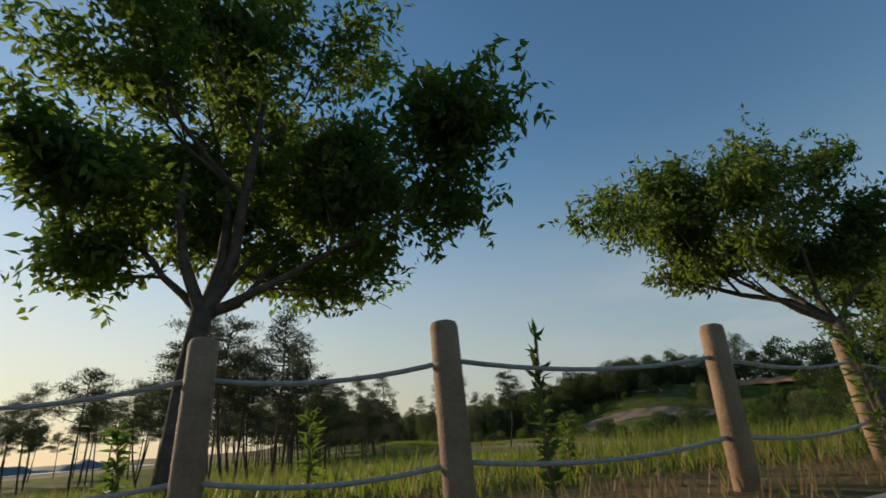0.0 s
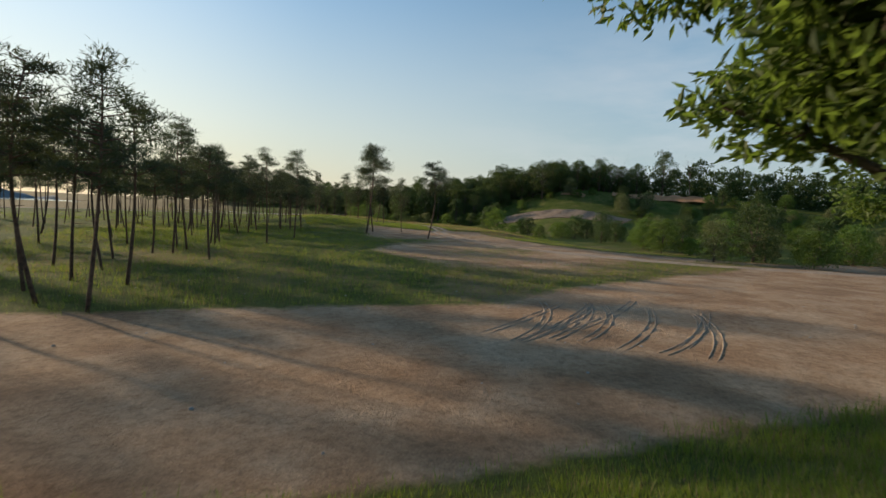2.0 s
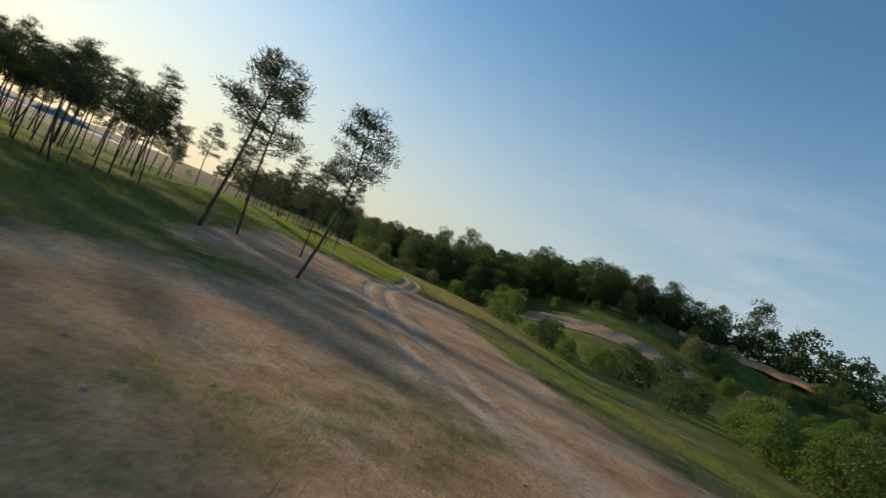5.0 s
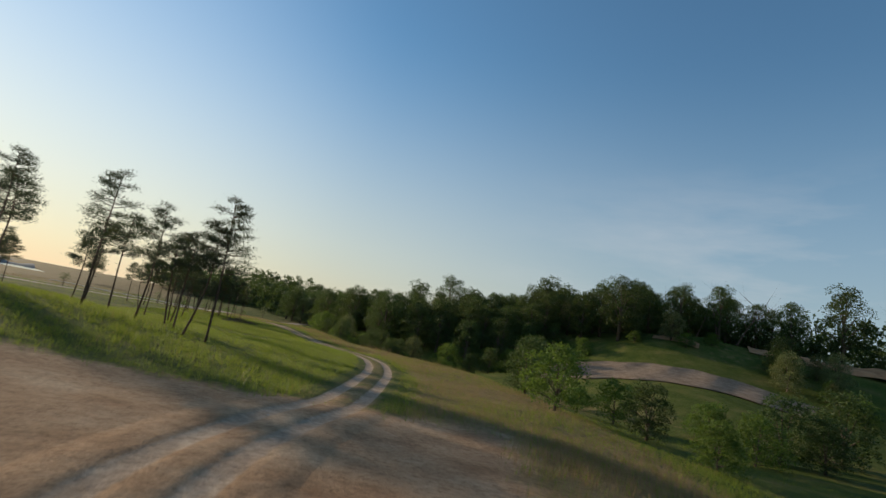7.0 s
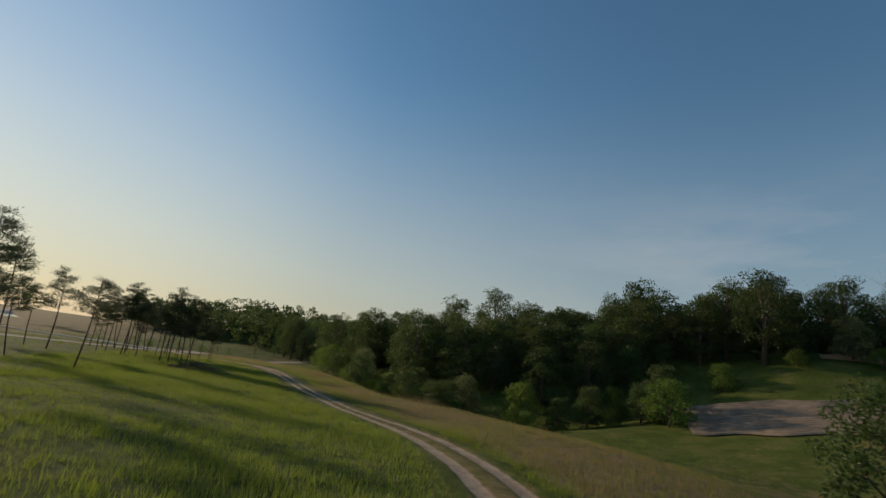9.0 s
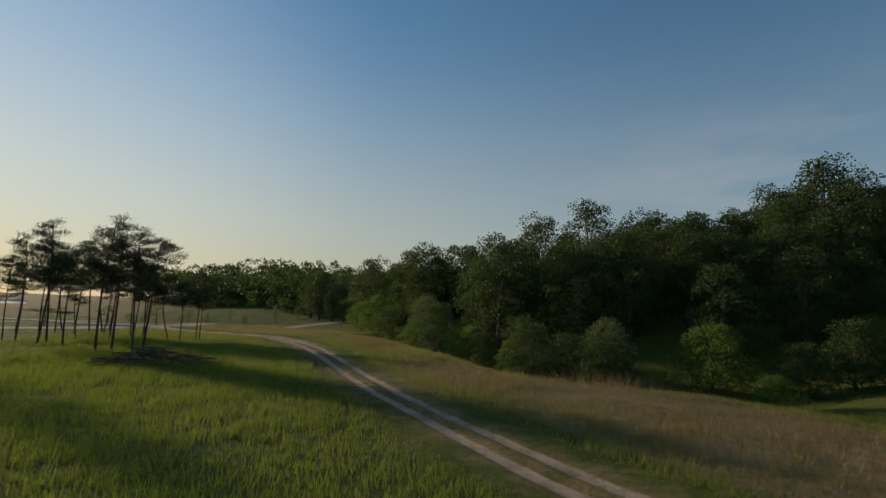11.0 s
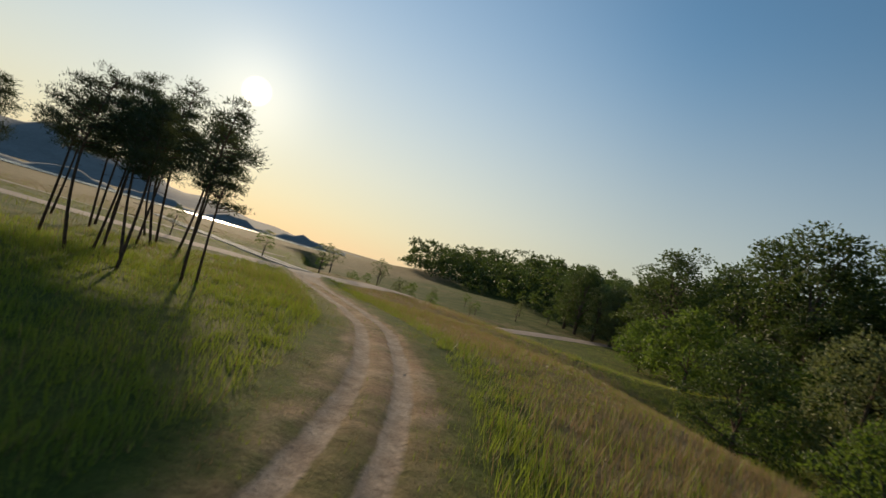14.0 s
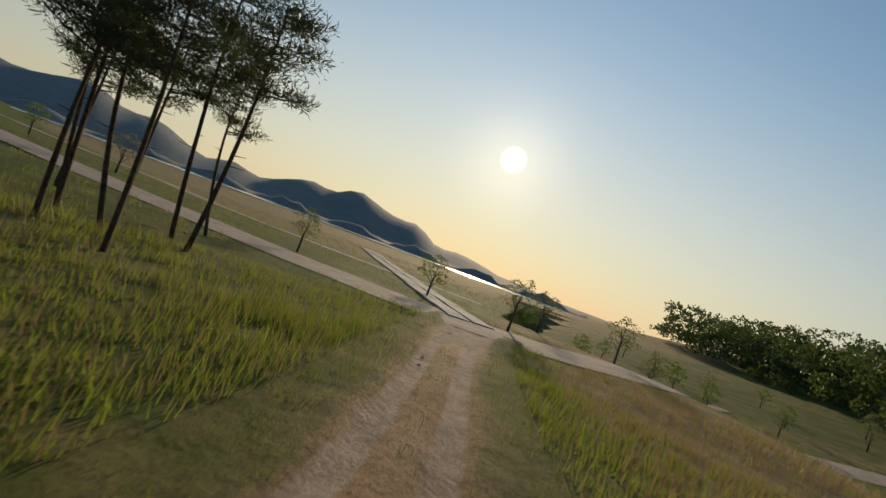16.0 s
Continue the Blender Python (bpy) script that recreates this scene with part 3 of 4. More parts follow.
def street_tree(name, seed, limbs, leaves, label, trunk_r=0.13, fork=1.5, lean=(0.0, 0.0), clear=2.3):
    """A roadside tree with an open, ragged crown of small pointed leaves."""
    rng = np.random.default_rng(seed)
    root = tagged(new(name), label, "tree")
    b, tips = Build(), []
    top = Vector((lean[0], lean[1], fork))
    b.tube([(0, 0, -0.3), (0, 0, 0.0), (0.03, 0.01, fork * 0.3), (lean[0] * 0.5, lean[1] * 0.5, fork * 0.65), top],
           [trunk_r * 1.6, trunk_r * 1.25, trunk_r, trunk_r * 0.92, trunk_r * 0.9], 12)
    for d, ln, r in limbs:
        limb_paths(rng, top - Vector((0, 0, 0.05)), d, ln, r, 2, 0.55, 0.03, tips, b)
    part("trunk", b.mesh("trunk", M_BARK, True), root, "grey-brown furrowed trunk and limbs")
    c = Build()
    tips = [t for t in tips if t[0].z > clear]
    P, D = np.array([t[0] for t in tips]), np.array([t[1] for t in tips])
    k = rng.integers(0, len(P), leaves // 9)
    spray = P[k] + rng.normal(size=(len(k), 3)) * (0.17, 0.17, 0.12)
    sd = D[k] * 0.6 + unit(rng, len(k)) * 0.8
    t = np.tile(np.linspace(-0.2, 0.2, 9), len(k))
    pos = np.repeat(spray, 9, 0) + np.repeat(sd, 9, 0) * t[:, None]
    c.quads(leaf_quads(rng, pos, 0.125, 0.05, 0.45, np.repeat(sd, 9, 0) * 0.4))
    part("crown", c.mesh("crown", M_LEAF), root, "fresh green pinnate leaves")
    return root


tree_a = street_tree("roadside_tree", 11, [((-0.85, 0.15, 0.7), 1.2, 0.045), ((-0.1, 0.25, 1.0), 2.2, 0.06), ((0.15, 0.0, 1.0), 2.5, 0.07), ((0.35, 0.15, 0.9), 2.3, 0.06), ((0.75, 0.1, 0.6), 1.7, 0.05), ((0.7, 0.45, 0.42), 1.4, 0.045), ((0.15, 0.7, 0.7), 1.8, 0.05)],
                     56000, "leafy roadside tree with forked trunk beside the fence", 0.10, 1.5, (0.14, 0.0), 2.05)
tree_a.matrix_basis = pose(-1.12, 5.9, ground_at(-1.12, 5.9), 0, 0, 0)
tree_b = street_tree("roadside_tree", 23, [((-0.62, 0.62, 0.75), 2.5, 0.055), ((-0.75, 0.7, 0.6), 1.8, 0.05), ((-0.35, 0.35, 1.0), 2.4, 0.055), ((0.45, -0.2, 0.5), 1.1, 0.04), ((-0.1, 0.1, 1.0), 1.5, 0.045)],
                     27000, "smaller leaning roadside tree with sparse side crown", 0.075, 1.55, (-0.12, 0.1), 2.2)
tree_b.matrix_basis = pose(7.2, 6.9, ground_at(7.2, 6.9), 0, 0, 0)
for k, (x, y, r, s) in enumerate([(-9.6, 8.4, 190, 1.2), (14.6, 9.6, 20, 1.1), (23.5, 10.6, 330, 1.05)]):
    o = copy_thing(tree_b, pose(x, y, ground_at(x, y), 0, 0, r))
    o.scale = (s, s, s)


def pine(seed, height, bare, crown_w, name="pine_tree"):
    """A tall red pine: thin bare trunk, flat layered pads of needles on top."""
    rng = np.random.default_rng(seed)
    root = tagged(new(name), "slender pine with bare trunk and dark layered crown", "tree", "planted pines")
    b = Build()
    bend = rng.normal(size=2) * 0.22
    def axis(h):
        u = h / height
        return Vector((bend[0] * math.sin(u * 2.6) * 1.2, bend[1] * math.sin(u * 2.2 + 0.4), h))
    hs = np.linspace(-0.25, height * 0.97, 10)
    b.tube([axis(h) for h in hs], [0.066 * (1 - 0.8 * max(0, h) / height) + 0.012 for h in hs], 7)
    P = []
    n = int(15 + height * 1.6)
    for k in range(n):
        u = bare + (1 - bare) * (k + rng.uniform(0, 0.8)) / n
        h = u * height
        ang = rng.uniform(0, 6.283)
        taper = math.sin(min(1.0, (1 - u) / (1 - bare) * 1.25 + 0.16) * 1.57)
        ln = crown_w * taper * rng.uniform(0.55, 1.1)
        a0, d = axis(h), Vector((math.cos(ang), math.sin(ang), rng.uniform(0.0, 0.35)))
        mid, end = a0 + d * ln * 0.5, a0 + d * ln + Vector((0, 0, 0.10))
        b.tube([a0, mid, end], [0.03, 0.02, 0.008], 4, cap=False)
        P += [end, a0 + d * ln * 0.72 + Vector((0, 0, 0.06))]
        side = Vector((-d.y, d.x, 0.05))
        for sgn in (-1, 1):
            if ln > 0.5:
                P.append(a0 + d * ln * rng.uniform(0.6, 0.95) + side * sgn * ln * rng.uniform(0.18, 0.4))
    for _ in range(3):
        h = rng.uniform(bare * 0.55, bare) * height
        ang = rng.uniform(0, 6.283)
        b.tube([axis(h), axis(h) + Vector((math.cos(ang), math.sin(ang), 0.1)) * rng.uniform(0.25, 0.6)], [0.016, 0.006], 4, cap=False)
    P.append(axis(height))
    part("trunk", b.mesh("trunk", M_PINE_BARK, True), root, "thin dark reddish trunk with stub branches")
    P = np.array(P)
    c = Build()
    pos = np.repeat(P, 40, 0) + rng.normal(size=(len(P) * 40, 3)) * (0.19, 0.19, 0.07)
    out = pos - np.repeat(P, 40, 0)
    out = out / (np.linalg.norm(out, axis=1)[:, None] + 1e-6) * 0.8 + (0, 0, 0.55)
    c.quads(leaf_quads(rng, pos, 0.23, 0.034, 0.0, out))
    part("crown", c.mesh("crown", M_NEEDLE), root, "dark tufts of long needles")
    return root


PINES = [pine(3, 7.6, 0.55, 1.5), pine(5, 8.4, 0.50, 1.5), pine(9, 6.8, 0.56, 1.35), pine(14, 9.0, 0.46, 1.7), pine(21, 7.2, 0.6, 1.6)]
SPOTS = [(20.8, 63.3), (16.2, 72.9), (14.5, 69.2), (-5.5, 22.5), (-5.3, 26.9), (-3.9, 24.4), (-2.3, 23.1), (-4, 40.5), (-2.9, 40.1), (-1.7, 48.8), (-1.0, 47.9), (2.5, 50.9), (-3.3, 44.5), (-2.4, 42.9), (-1.0, 50.5), (-5.4, 63), (-5, 66), (-1.4, 65.6), (0.5, 64.8),
         (1.3, 68), (1.4, 73.2), (20.4, 74.1), (-15, 38), (-9.5, 35), (-12, 30), (-13.5, 44), (-9, 52), (-4, 57), (4, 76), (-1, 79), (7, 80), (-3, 74), (5, 84),
         (23.0, 98.4), (20.6, 101.5), (21.6, 98.6), (18.4, 100.4), (19.4, 104.0), (16.0, 99.0), (18.3, 110), (15, 106), (16.5, 118), (12.8, 124), (10.5, 99), (12, 110), (8, 104), (5, 104), (9, 116), (11, 131), (14, 135), (8, 139),
         (8.1, 158), (10.2, 156.4), (10.4, 157.2), (12.0, 155.8), (10.8, 160), (15.3, 152), (15.9, 152.3), (17.4, 151), (17.7, 151.3), (16.4, 161.2), (18.05, 161.8), (18.3, 162.1), (14.3, 161.9), (12.2, 161.6), (15.1, 160.7), (13.2, 163.2), (17.3, 160.4),
         (7.3, 167.8), (9.65, 167.3), (9.4, 168.4), (11.6, 168.1), (3.9, 169.6), (7.5, 170.3), (8.9, 170.2), (4.7, 172), (5.8, 167.9), (3, 168), (7, 159), (-2, 150), (2, 155), (5, 152), (-5, 158)]
rs = np.random.default_rng(77)
for _ in range(90):
    x, y = rs.uniform(-46, 6), rs.uniform(26, 92)
    if x < 2 - 0.02 * y + 0.18 * (y - 26) and all((x - a) ** 2 + (y - b) ** 2 > 5 for a, b in SPOTS):
        SPOTS.append((x, y))
for _ in range(60):
    x, y = rs.uniform(-16, 7.5), rs.uniform(71, 96)
    if all((x - a) ** 2 + (y - b) ** 2 > 3 for a, b in SPOTS):
        SPOTS.append((x, y))
for _ in range(60):
    x, y = rs.uniform(-72, -9), rs.uniform(27, 82)
    if all((x - a) ** 2 + (y - b) ** 2 > 5 for a, b in SPOTS):
        SPOTS.append((x, y))
for _ in range(40):
    x, y = rs.uniform(-34, 2), rs.uniform(95, 160)
    if all((x - a) ** 2 + (y - b) ** 2 > 7 for a, b in SPOTS):
        SPOTS.append((x, y))
for k, (x, y) in enumerate(SPOTS):
    src = PINES[k % 5]
    s = rs.uniform(0.86, 1.08) * (0.86 if y > 166 else 0.64 if y > 158.5 else 0.9 if y > 148 else 0.85 if y > 112 else 0.95 if y > 80 else 1.3 if k == 1 else 1.65 if k == 2 else 1.3 if k == 0 else 0.92)
    m = pose(x, y, ground_at(x, y), rs.uniform(-3, 3), rs.uniform(-3, 3), rs.uniform(0, 360))
    o = src if k < 5 else copy_thing(src, m)
    if k < 5:
        o.matrix_basis = m
    o.scale = (s, s, s)


def leafy(seed, height, width, blobs, per, leaf, mat, name, label, category, group, stem=True, low=0.25):
    """A broad tree or bush: trunk with limbs and a crown of many leaf clumps with gaps."""
    rng = np.random.default_rng(seed)
    root = tagged(new(name), label, category, group)
    b = Build()
    hs = height * (0.55 if stem else 0.25)
    r0 = 0.022 * height
    b.tube([(0, 0, -0.3), (0.02, 0, hs * 0.5), (0.05, 0.03, hs)], [r0 * 1.3, r0, r0 * 0.6], 7)
    cs, rads = [], []
    for k in range(blobs):
        u = (k + rng.uniform(0, 1)) / blobs
        zc = height * (low + (0.93 - low) * u)
        prof = math.sin(min(1.0, 0.28 + 1.0 * (1 - u)) * 1.5708) * (0.7 + 0.3 * math.sin(u * 3.1416))
        ang = k * 2.399 + rng.uniform(-0.5, 0.5)
        rr = width * 0.5 * prof * rng.uniform(0.45, 0.98)
        c = Vector((rr * math.cos(ang), rr * math.sin(ang), zc))
        cs.append(c)
        rads.append(width * rng.uniform(0.13, 0.22))
        if k % 2 == 0:
            b.tube([(0.03, 0.02, min(hs, zc * 0.6)), c * 0.55 + Vector((0, 0, zc * 0.36)), c], [r0 * 0.45, r0 * 0.28, r0 * 0.1], 4, cap=False)
    part("trunk", b.mesh("trunk", M_BARK, True), root, "dark trunk and limbs")
    C = np.repeat(np.array(cs), per, 0)
    R = np.repeat(np.array(rads), per)[:, None]
    d = unit(rng, len(C))
    d[:, 2] = np.where(d[:, 2] < -0.3, -d[:, 2], d[:, 2])
    pos = C + d * R * rng.uniform(0.55, 1.15, (len(C), 1)) * (1, 1, 0.8)
    q = Build()
    q.quads(leaf_quads(rng, pos, leaf, leaf * 0.55, 0.25, d * 0.6))
    part("crown", q.mesh("crown", mat), root)
    return root


def scatter(kinds, spots, rng, lo=0.85, hi=1.2):
    """Puts copies of the given plants on the ground; the first of each kind is the original."""
    used = set()
    for k, (x, y) in enumerate(spots):
        src = kinds[k % len(kinds)]
        s = rng.uniform(lo, hi)
        m = pose(x, y, ground_at(x, y) - 0.05, 0, 0, rng.uniform(0, 360))
        if src.name in used:
            o = copy_thing(src, m)
        else:
            used.add(src.name)
            o = src
            o.matrix_basis = m
        o.scale = (s, s, s * rng.uniform(0.9, 1.1))


def inside(poly, x, y):
    c = False
    for (ax, ay), (bx, by) in zip(poly, poly[1:] + poly[:1]):
        if (ay > y) != (by > y) and x < (bx - ax) * (y - ay) / (by - ay) + ax:
            c = not c
    return c


rf = np.random.default_rng(5)
WOOD = [(45, 167), (54, 157), (62, 150), (72, 152), (86, 142), (104, 138), (124, 117), (142, 82), (152, 40), (170, -10), (230, -10), (250, 90), (200, 180), (130, 240), (80, 300), (-25, 335), (-40, 305), (2, 268), (22, 236), (32, 208), (38, 186)]
WOOD_TREES = [leafy(31, 9.5, 6.4, 34, 150, 0.27, M_WOOD_LEAF, "woodland_tree", "dense dark green broadleaf tree at the wood's edge", "tree", "wooded slope", low=0.12),
              leafy(32, 10.5, 6.8, 36, 150, 0.27, M_WOOD_LEAF, "woodland_tree", "tall dark green broadleaf tree on the slope", "tree", "wooded slope", low=0.15),
              leafy(33, 8.6, 6.0, 32, 150, 0.27, M_WOOD_LEAF, "woodland_tree", "rounded dark broadleaf tree on the slope", "tree", "wooded slope", low=0.1),
              leafy(34, 9.0, 5.2, 32, 150, 0.24, M_PALE_LEAF, "acacia_tree", "pale yellowish-green tree in blossom among the woods", "tree", "wooded slope", low=0.12)]
near_spots, far_spots = [], []
gridded = [(x + rf.uniform(-1.7, 1.7), y + rf.uniform(-1.7, 1.7)) for x in np.arange(-40, 250, 5.0) for y in np.arange(-10, 336, 5.0)]
gridded = [g for g in gridded if inside(WOOD, *g)]
gridded.sort(key=lambda g: (g[0] - 25) ** 2 + (g[1] - 140) ** 2)
scatter([WOOD_TREES[i] for i in (0, 1, 2, 0, 3, 1, 2)], gridded[:210], rf)


def far_woods(spots):
    rng = np.random.default_rng(8)
    b = Build()
    P = np.array(spots)
    z = terrain(P[:, 0], P[:, 1])
    for (x, y), g in zip(P, z):
        h, w = rng.uniform(7, 10.5), rng.uniform(5, 7)
        n = 11
        u = rng.uniform(0.1, 1, n)
        ang = rng.uniform(0, 6.283, n)
        rr = w * 0.5 * np.sin(np.minimum(1, 1.25 - u) * 1.57) * rng.uniform(0.4, 1, n)
        c = np.column_stack([x + rr * np.cos(ang), y + rr * np.sin(ang), g + h * u])
        C = np.repeat(c, 24, 0)
        d = unit(rng, len(C))
        d[:, 2] = np.abs(d[:, 2]) * 0.9 - 0.1
        b.quads(leaf_quads(rng, C + d * rng.uniform(0.6, 1.25, (len(C), 1)) * 1.15, 0.70, 0.48, 0.2, d * 0.6))
    return tagged(new("far_woods", b.mesh("far_woods", M_WOOD_LEAF)), "dense dark green woodland covering the far hills", "woods", kind="stuff")


far_woods(gridded[210:1350])

BUSHES = [leafy(41, 3.6, 4.0, 24, 190, 0.17, M_BUSH_LEAF, "bush", "rounded bright green bush in the scrub", "bush", "scrub bushes", False, 0.08),
          leafy(42, 2.6, 3.2, 20, 180, 0.15, M_BUSH_LEAF, "bush", "low spreading green bush", "bush", "scrub bushes", False, 0.06),
          leafy(43, 4.4, 3.8, 24, 190, 0.17, M_PALE_LEAF, "bush", "tall pale green bush with whitish shoots", "bush", "scrub bushes", False, 0.06),
          leafy(44, 4.8, 4.2, 26, 190, 0.18, M_WOOD_LEAF, "bush", "dark green shrub thicket", "bush", "scrub bushes", False, 0.06)]
bush_spots = [(60, 75.5), (41.5, 36.8), (41.5, 40.8), (52.5, 59), (45, 75), (57, 66), (46, 40.5), (55.5, 66), (55.3, 57), (49.5, 42), (52, 49), (58, 61), (47, 35.5), (60, 44), (56, 38), (62, 52), (64, 60), (61, 72), (57, 78), (50, 87), (63, 82), (66, 68), (70, 52), (68, 42),
              (46, 97), (52, 95), (58, 92), (64, 92), (55, 103), (62, 100), (70, 98), (69, 88), (49, 108), (57, 112), (75, 84), (78, 72), (74, 62), (80, 55), (52, 31), (60, 34), (68, 33),
              (44, 160.5), (46, 161.5), (42, 170), (49, 155), (54, 150), (60, 145), (39, 178), (36, 188), (33, 196), (41, 165), (38, 172), (34, 181), (57, 146), (52, 143), (40, 183)]
for _ in range(55):
    bush_spots.append((rf.uniform(62, 110), rf.uniform(28, 98)))
for _ in range(110):
    u, k = rf.uniform(0, 1), int(rf.integers(5, 10))
    (ax, ay, _h), (bx, by, _g) = RIDGE[k], RIDGE[k + 1]
    off = rf.uniform(7, 30)
    n = math.hypot(bx - ax, by - ay)
    x, y = ax + (bx - ax) * u + (by - ay) / n * off, ay + (by - ay) * u - (bx - ax) / n * off
    if not inside([(62, 133), (85, 108), (99, 117), (71, 146)], x, y) and not inside([(97, 131), (118, 108), (124, 115), (104, 138)], x, y):
        bush_spots.append((x, y))
scatter([BUSHES[i] for i in (0, 1, 2, 0, 3, 1, 3)], bush_spots, rf, 0.7, 1.25)
valley_spots = [(36, 158), (38.5, 154), (40.5, 150), (35.5, 164), (34, 170), (38.5, 162), (44, 152), (42, 156.5), (40.5, 161), (38, 167), (45, 149), (47, 153), (43, 146), (36, 173), (41.5, 164.5), (44.5, 157)]
scatter([BUSHES[i] for i in (3, 1, 3, 0)], valley_spots, rf, 0.55, 0.9)


# ---- field, clay bank and building on the hill ----
def draped(name, corners, nu, nv, lift, mat, label, category, relief=None):
    """A patch laid over the ground between four corners."""
    A, B, C, D = (np.array(c, float) for c in corners)
    u, v = np.meshgrid(np.linspace(0, 1, nu), np.linspace(0, 1, nv))
    xy = (A * ((1 - u) * (1 - v))[..., None] + B * (u * (1 - v))[..., None] + C * (u * v)[..., None] + D * ((1 - u) * v)[..., None])
    edge = 0.5 * wave(xy[..., 0], xy[..., 1], 2.3)
    xy = xy + edge[..., None]
    z = terrain(xy[..., 0], xy[..., 1]) + lift
    if relief is not None:
        z = z + relief(u, v)
    i = np.arange(nu * nv).reshape(nv, nu)
    q = np.stack([i[:-1, :-1], i[:-1, 1:], i[1:, 1:], i[1:, :-1]], -1).reshape(-1)
    V = np.concatenate([xy, z[..., None]], -1).reshape(-1, 3)
    return tagged(new(name, mesh_from(name, V, q, np.full(len(q) // 4, 4), mat, True)), label, category, kind="structure")


draped("ploughed_field", [(64, 134), (85, 110), (96, 117), (70, 143)], 30, 140, 0.12, M_FILM, "pale ploughed field with long parallel furrows", "field",
       lambda u, v: 0.20 * np.sin(v * 2 * math.pi * 17))
draped("clay_bank", [(101, 133), (119, 112), (122, 115), (104, 136.5)], 40, 10, 0.12, M_BANK, "bare orange clay bank below the woods", "bank",
       lambda u, v: 0.15 * np.sin(u * 37) * np.sin(v * 5))
draped("clay_bank", [(88, 141), (93, 135.5), (94.5, 137), (89.5, 142.5)], 20, 8, 0.12, M_BANK, "small bare orange clay scar on the slope", "bank",
       lambda u, v: 0.1 * np.sin(u * 21) * np.sin(v * 5))


def apartment(x, y, turn, floors):
    root = tagged(new("apartment_building"), "peach-coloured apartment block on the wooded hill", "building")
    w, d, st = 16.0, 10.0, 2.9
    b = Build()
    b.box((0, 0, floors * st / 2), (w, d, floors * st))
    part("wall", b.mesh("wall", M_WALL), root)
    r = Build()
    r.box((0, 0, floors * st + 0.3), (w + 0.6, d + 0.6, 0.6))
    r.box((w * 0.2, 0, floors * st + 1.6), (4, 4, 2.2))
    part("roof", r.mesh("roof", M_WALL), root, "flat parapet roof with lift housing")
    wb = Build()
    wb.box((0, 0, 0), (1.7, 0.16, 1.4))
    wm = wb.mesh("window", M_PANE)
    for f in range(floors):
        for k in range(5):
            for sy in (-1, 1):
                o = part("window", wm, root)
                o.matrix_basis = pose(-6.2 + 3.1 * k, sy * (d / 2 + 0.03), f * st + 1.6)
        for k in range(3):
            o = part("window", wm, root)
            o.matrix_basis = pose(-w / 2 - 0.03, -3 + 3 * k, f * st + 1.6, 0, 0, 90)
    root.matrix_basis = pose(x, y, ground_at(x, y) - 1, 0, 0, turn)
    return root


apartment(264, 74, 25, 9)
apartment(272, 50, 25, 9)


# ---- river and far hills ----
def ring(name, r0, r1, a0, a1, height, mat, label, category, cx=10.0, cy=170.0):
    """A sector round the end of the meadow; angles are degrees left of +y."""
    na, nr = 90, 9
    V = []
    for i in range(na + 1):
        a = radians(a0 + (a1 - a0) * i / na)
        for k in range(nr + 1):
            r = r0 + (r1 - r0) * k / nr
            x, y = cx - r * math.sin(a), cy + r * math.cos(a)
            V.append((x, y, height(a, k / nr, x, y)))
    i = np.arange((na + 1) * (nr + 1)).reshape(na + 1, nr + 1)
    q = np.stack([i[:-1, :-1], i[:-1, 1:], i[1:, 1:], i[1:, :-1]], -1).reshape(-1)
    return tagged(new(name, mesh_from(name, V, q, np.full(len(q) // 4, 4), mat, True)), label, category, kind="structure")


ring("river", 265, 345, 28, 125, lambda a, u, x, y: -4.1, M_WATER, "wide calm river shining in the low sun", "water")


def hill_height(a, u, x, y):
    d = math.degrees(a)
    env = 1 / (1 + math.exp(-(d - 41) / 2.6)) * (0.72 + 0.28 * math.sin(d * 0.23 + 0.8) + 0.10 * math.sin(d * 0.9) + 0.03 * math.sin(d * 3.1))
    return -5 + 70 * env * math.sin(min(1.0, u * 1.6) * 1.5708) + 2.0 * noise.noise((x * 0.02, y * 0.02, 0))


# these hills and the far bank get their haze from the material colour
ring("far_hills", 800, 1250, 26, 150, hill_height, M_HAZED_SLOPE, "long dim wooded hills beyond the river, with distance haze in their colour", "hills")


def low_hill(a, u, x, y):
    d = math.degrees(a)
    return -4.5 + (4 + 2.5 * math.sin(d * 0.8) + 1.2 * math.sin(d * 2.7)) * math.sin(min(1, u * 2) * 1.5708)


ring("far_bank", 349, 380, 28, 125, low_hill, M_HAZED_SLOPE, "dark tree-lined far bank of the river, with distance haze in its colour", "bank")

# ---- saplings, hedge tufts and slab path by the crossing ----
SAPLING = [leafy(61, 3.1, 2.2, 11, 60, 0.13, M_PALE_LEAF, "sapling", "thin young tree with sparse pale leaves", "tree", "young trees by the lane", True, 0.42),
           leafy(62, 2.7, 1.9, 10, 60, 0.13, M_BUSH_LEAF, "sapling", "thin young tree with sparse green leaves", "tree", "young trees by the lane", True, 0.40)]
scatter(SAPLING, [(0.5, 177.5), (4, 183), (8.6, 184), (2.5, 194), (10.3, 191), (11.2, 197), (6, 190), (4, 199), (8, 202), (0, 206), (5, 209), (10, 208), (14, 212), (-2, 214), (7, 217), (13, 219), (18, 224),
                   (2, 222), (-5, 225), (9, 228), (17, 233), (22, 229), (-14, 172), (-24, 168)], rf, 0.65, 0.95)
slab_path = tagged(new("slab_path"), "pale concrete slab path leading to the river", "path", kind="structure")
sb = Build()
sb.box((0, 0, 0), (0.95, 0.56, 0.10))
slab = sb.mesh("slab", M_STONE)
pd = Vector((-11.5, 6.2, 0)).normalized()
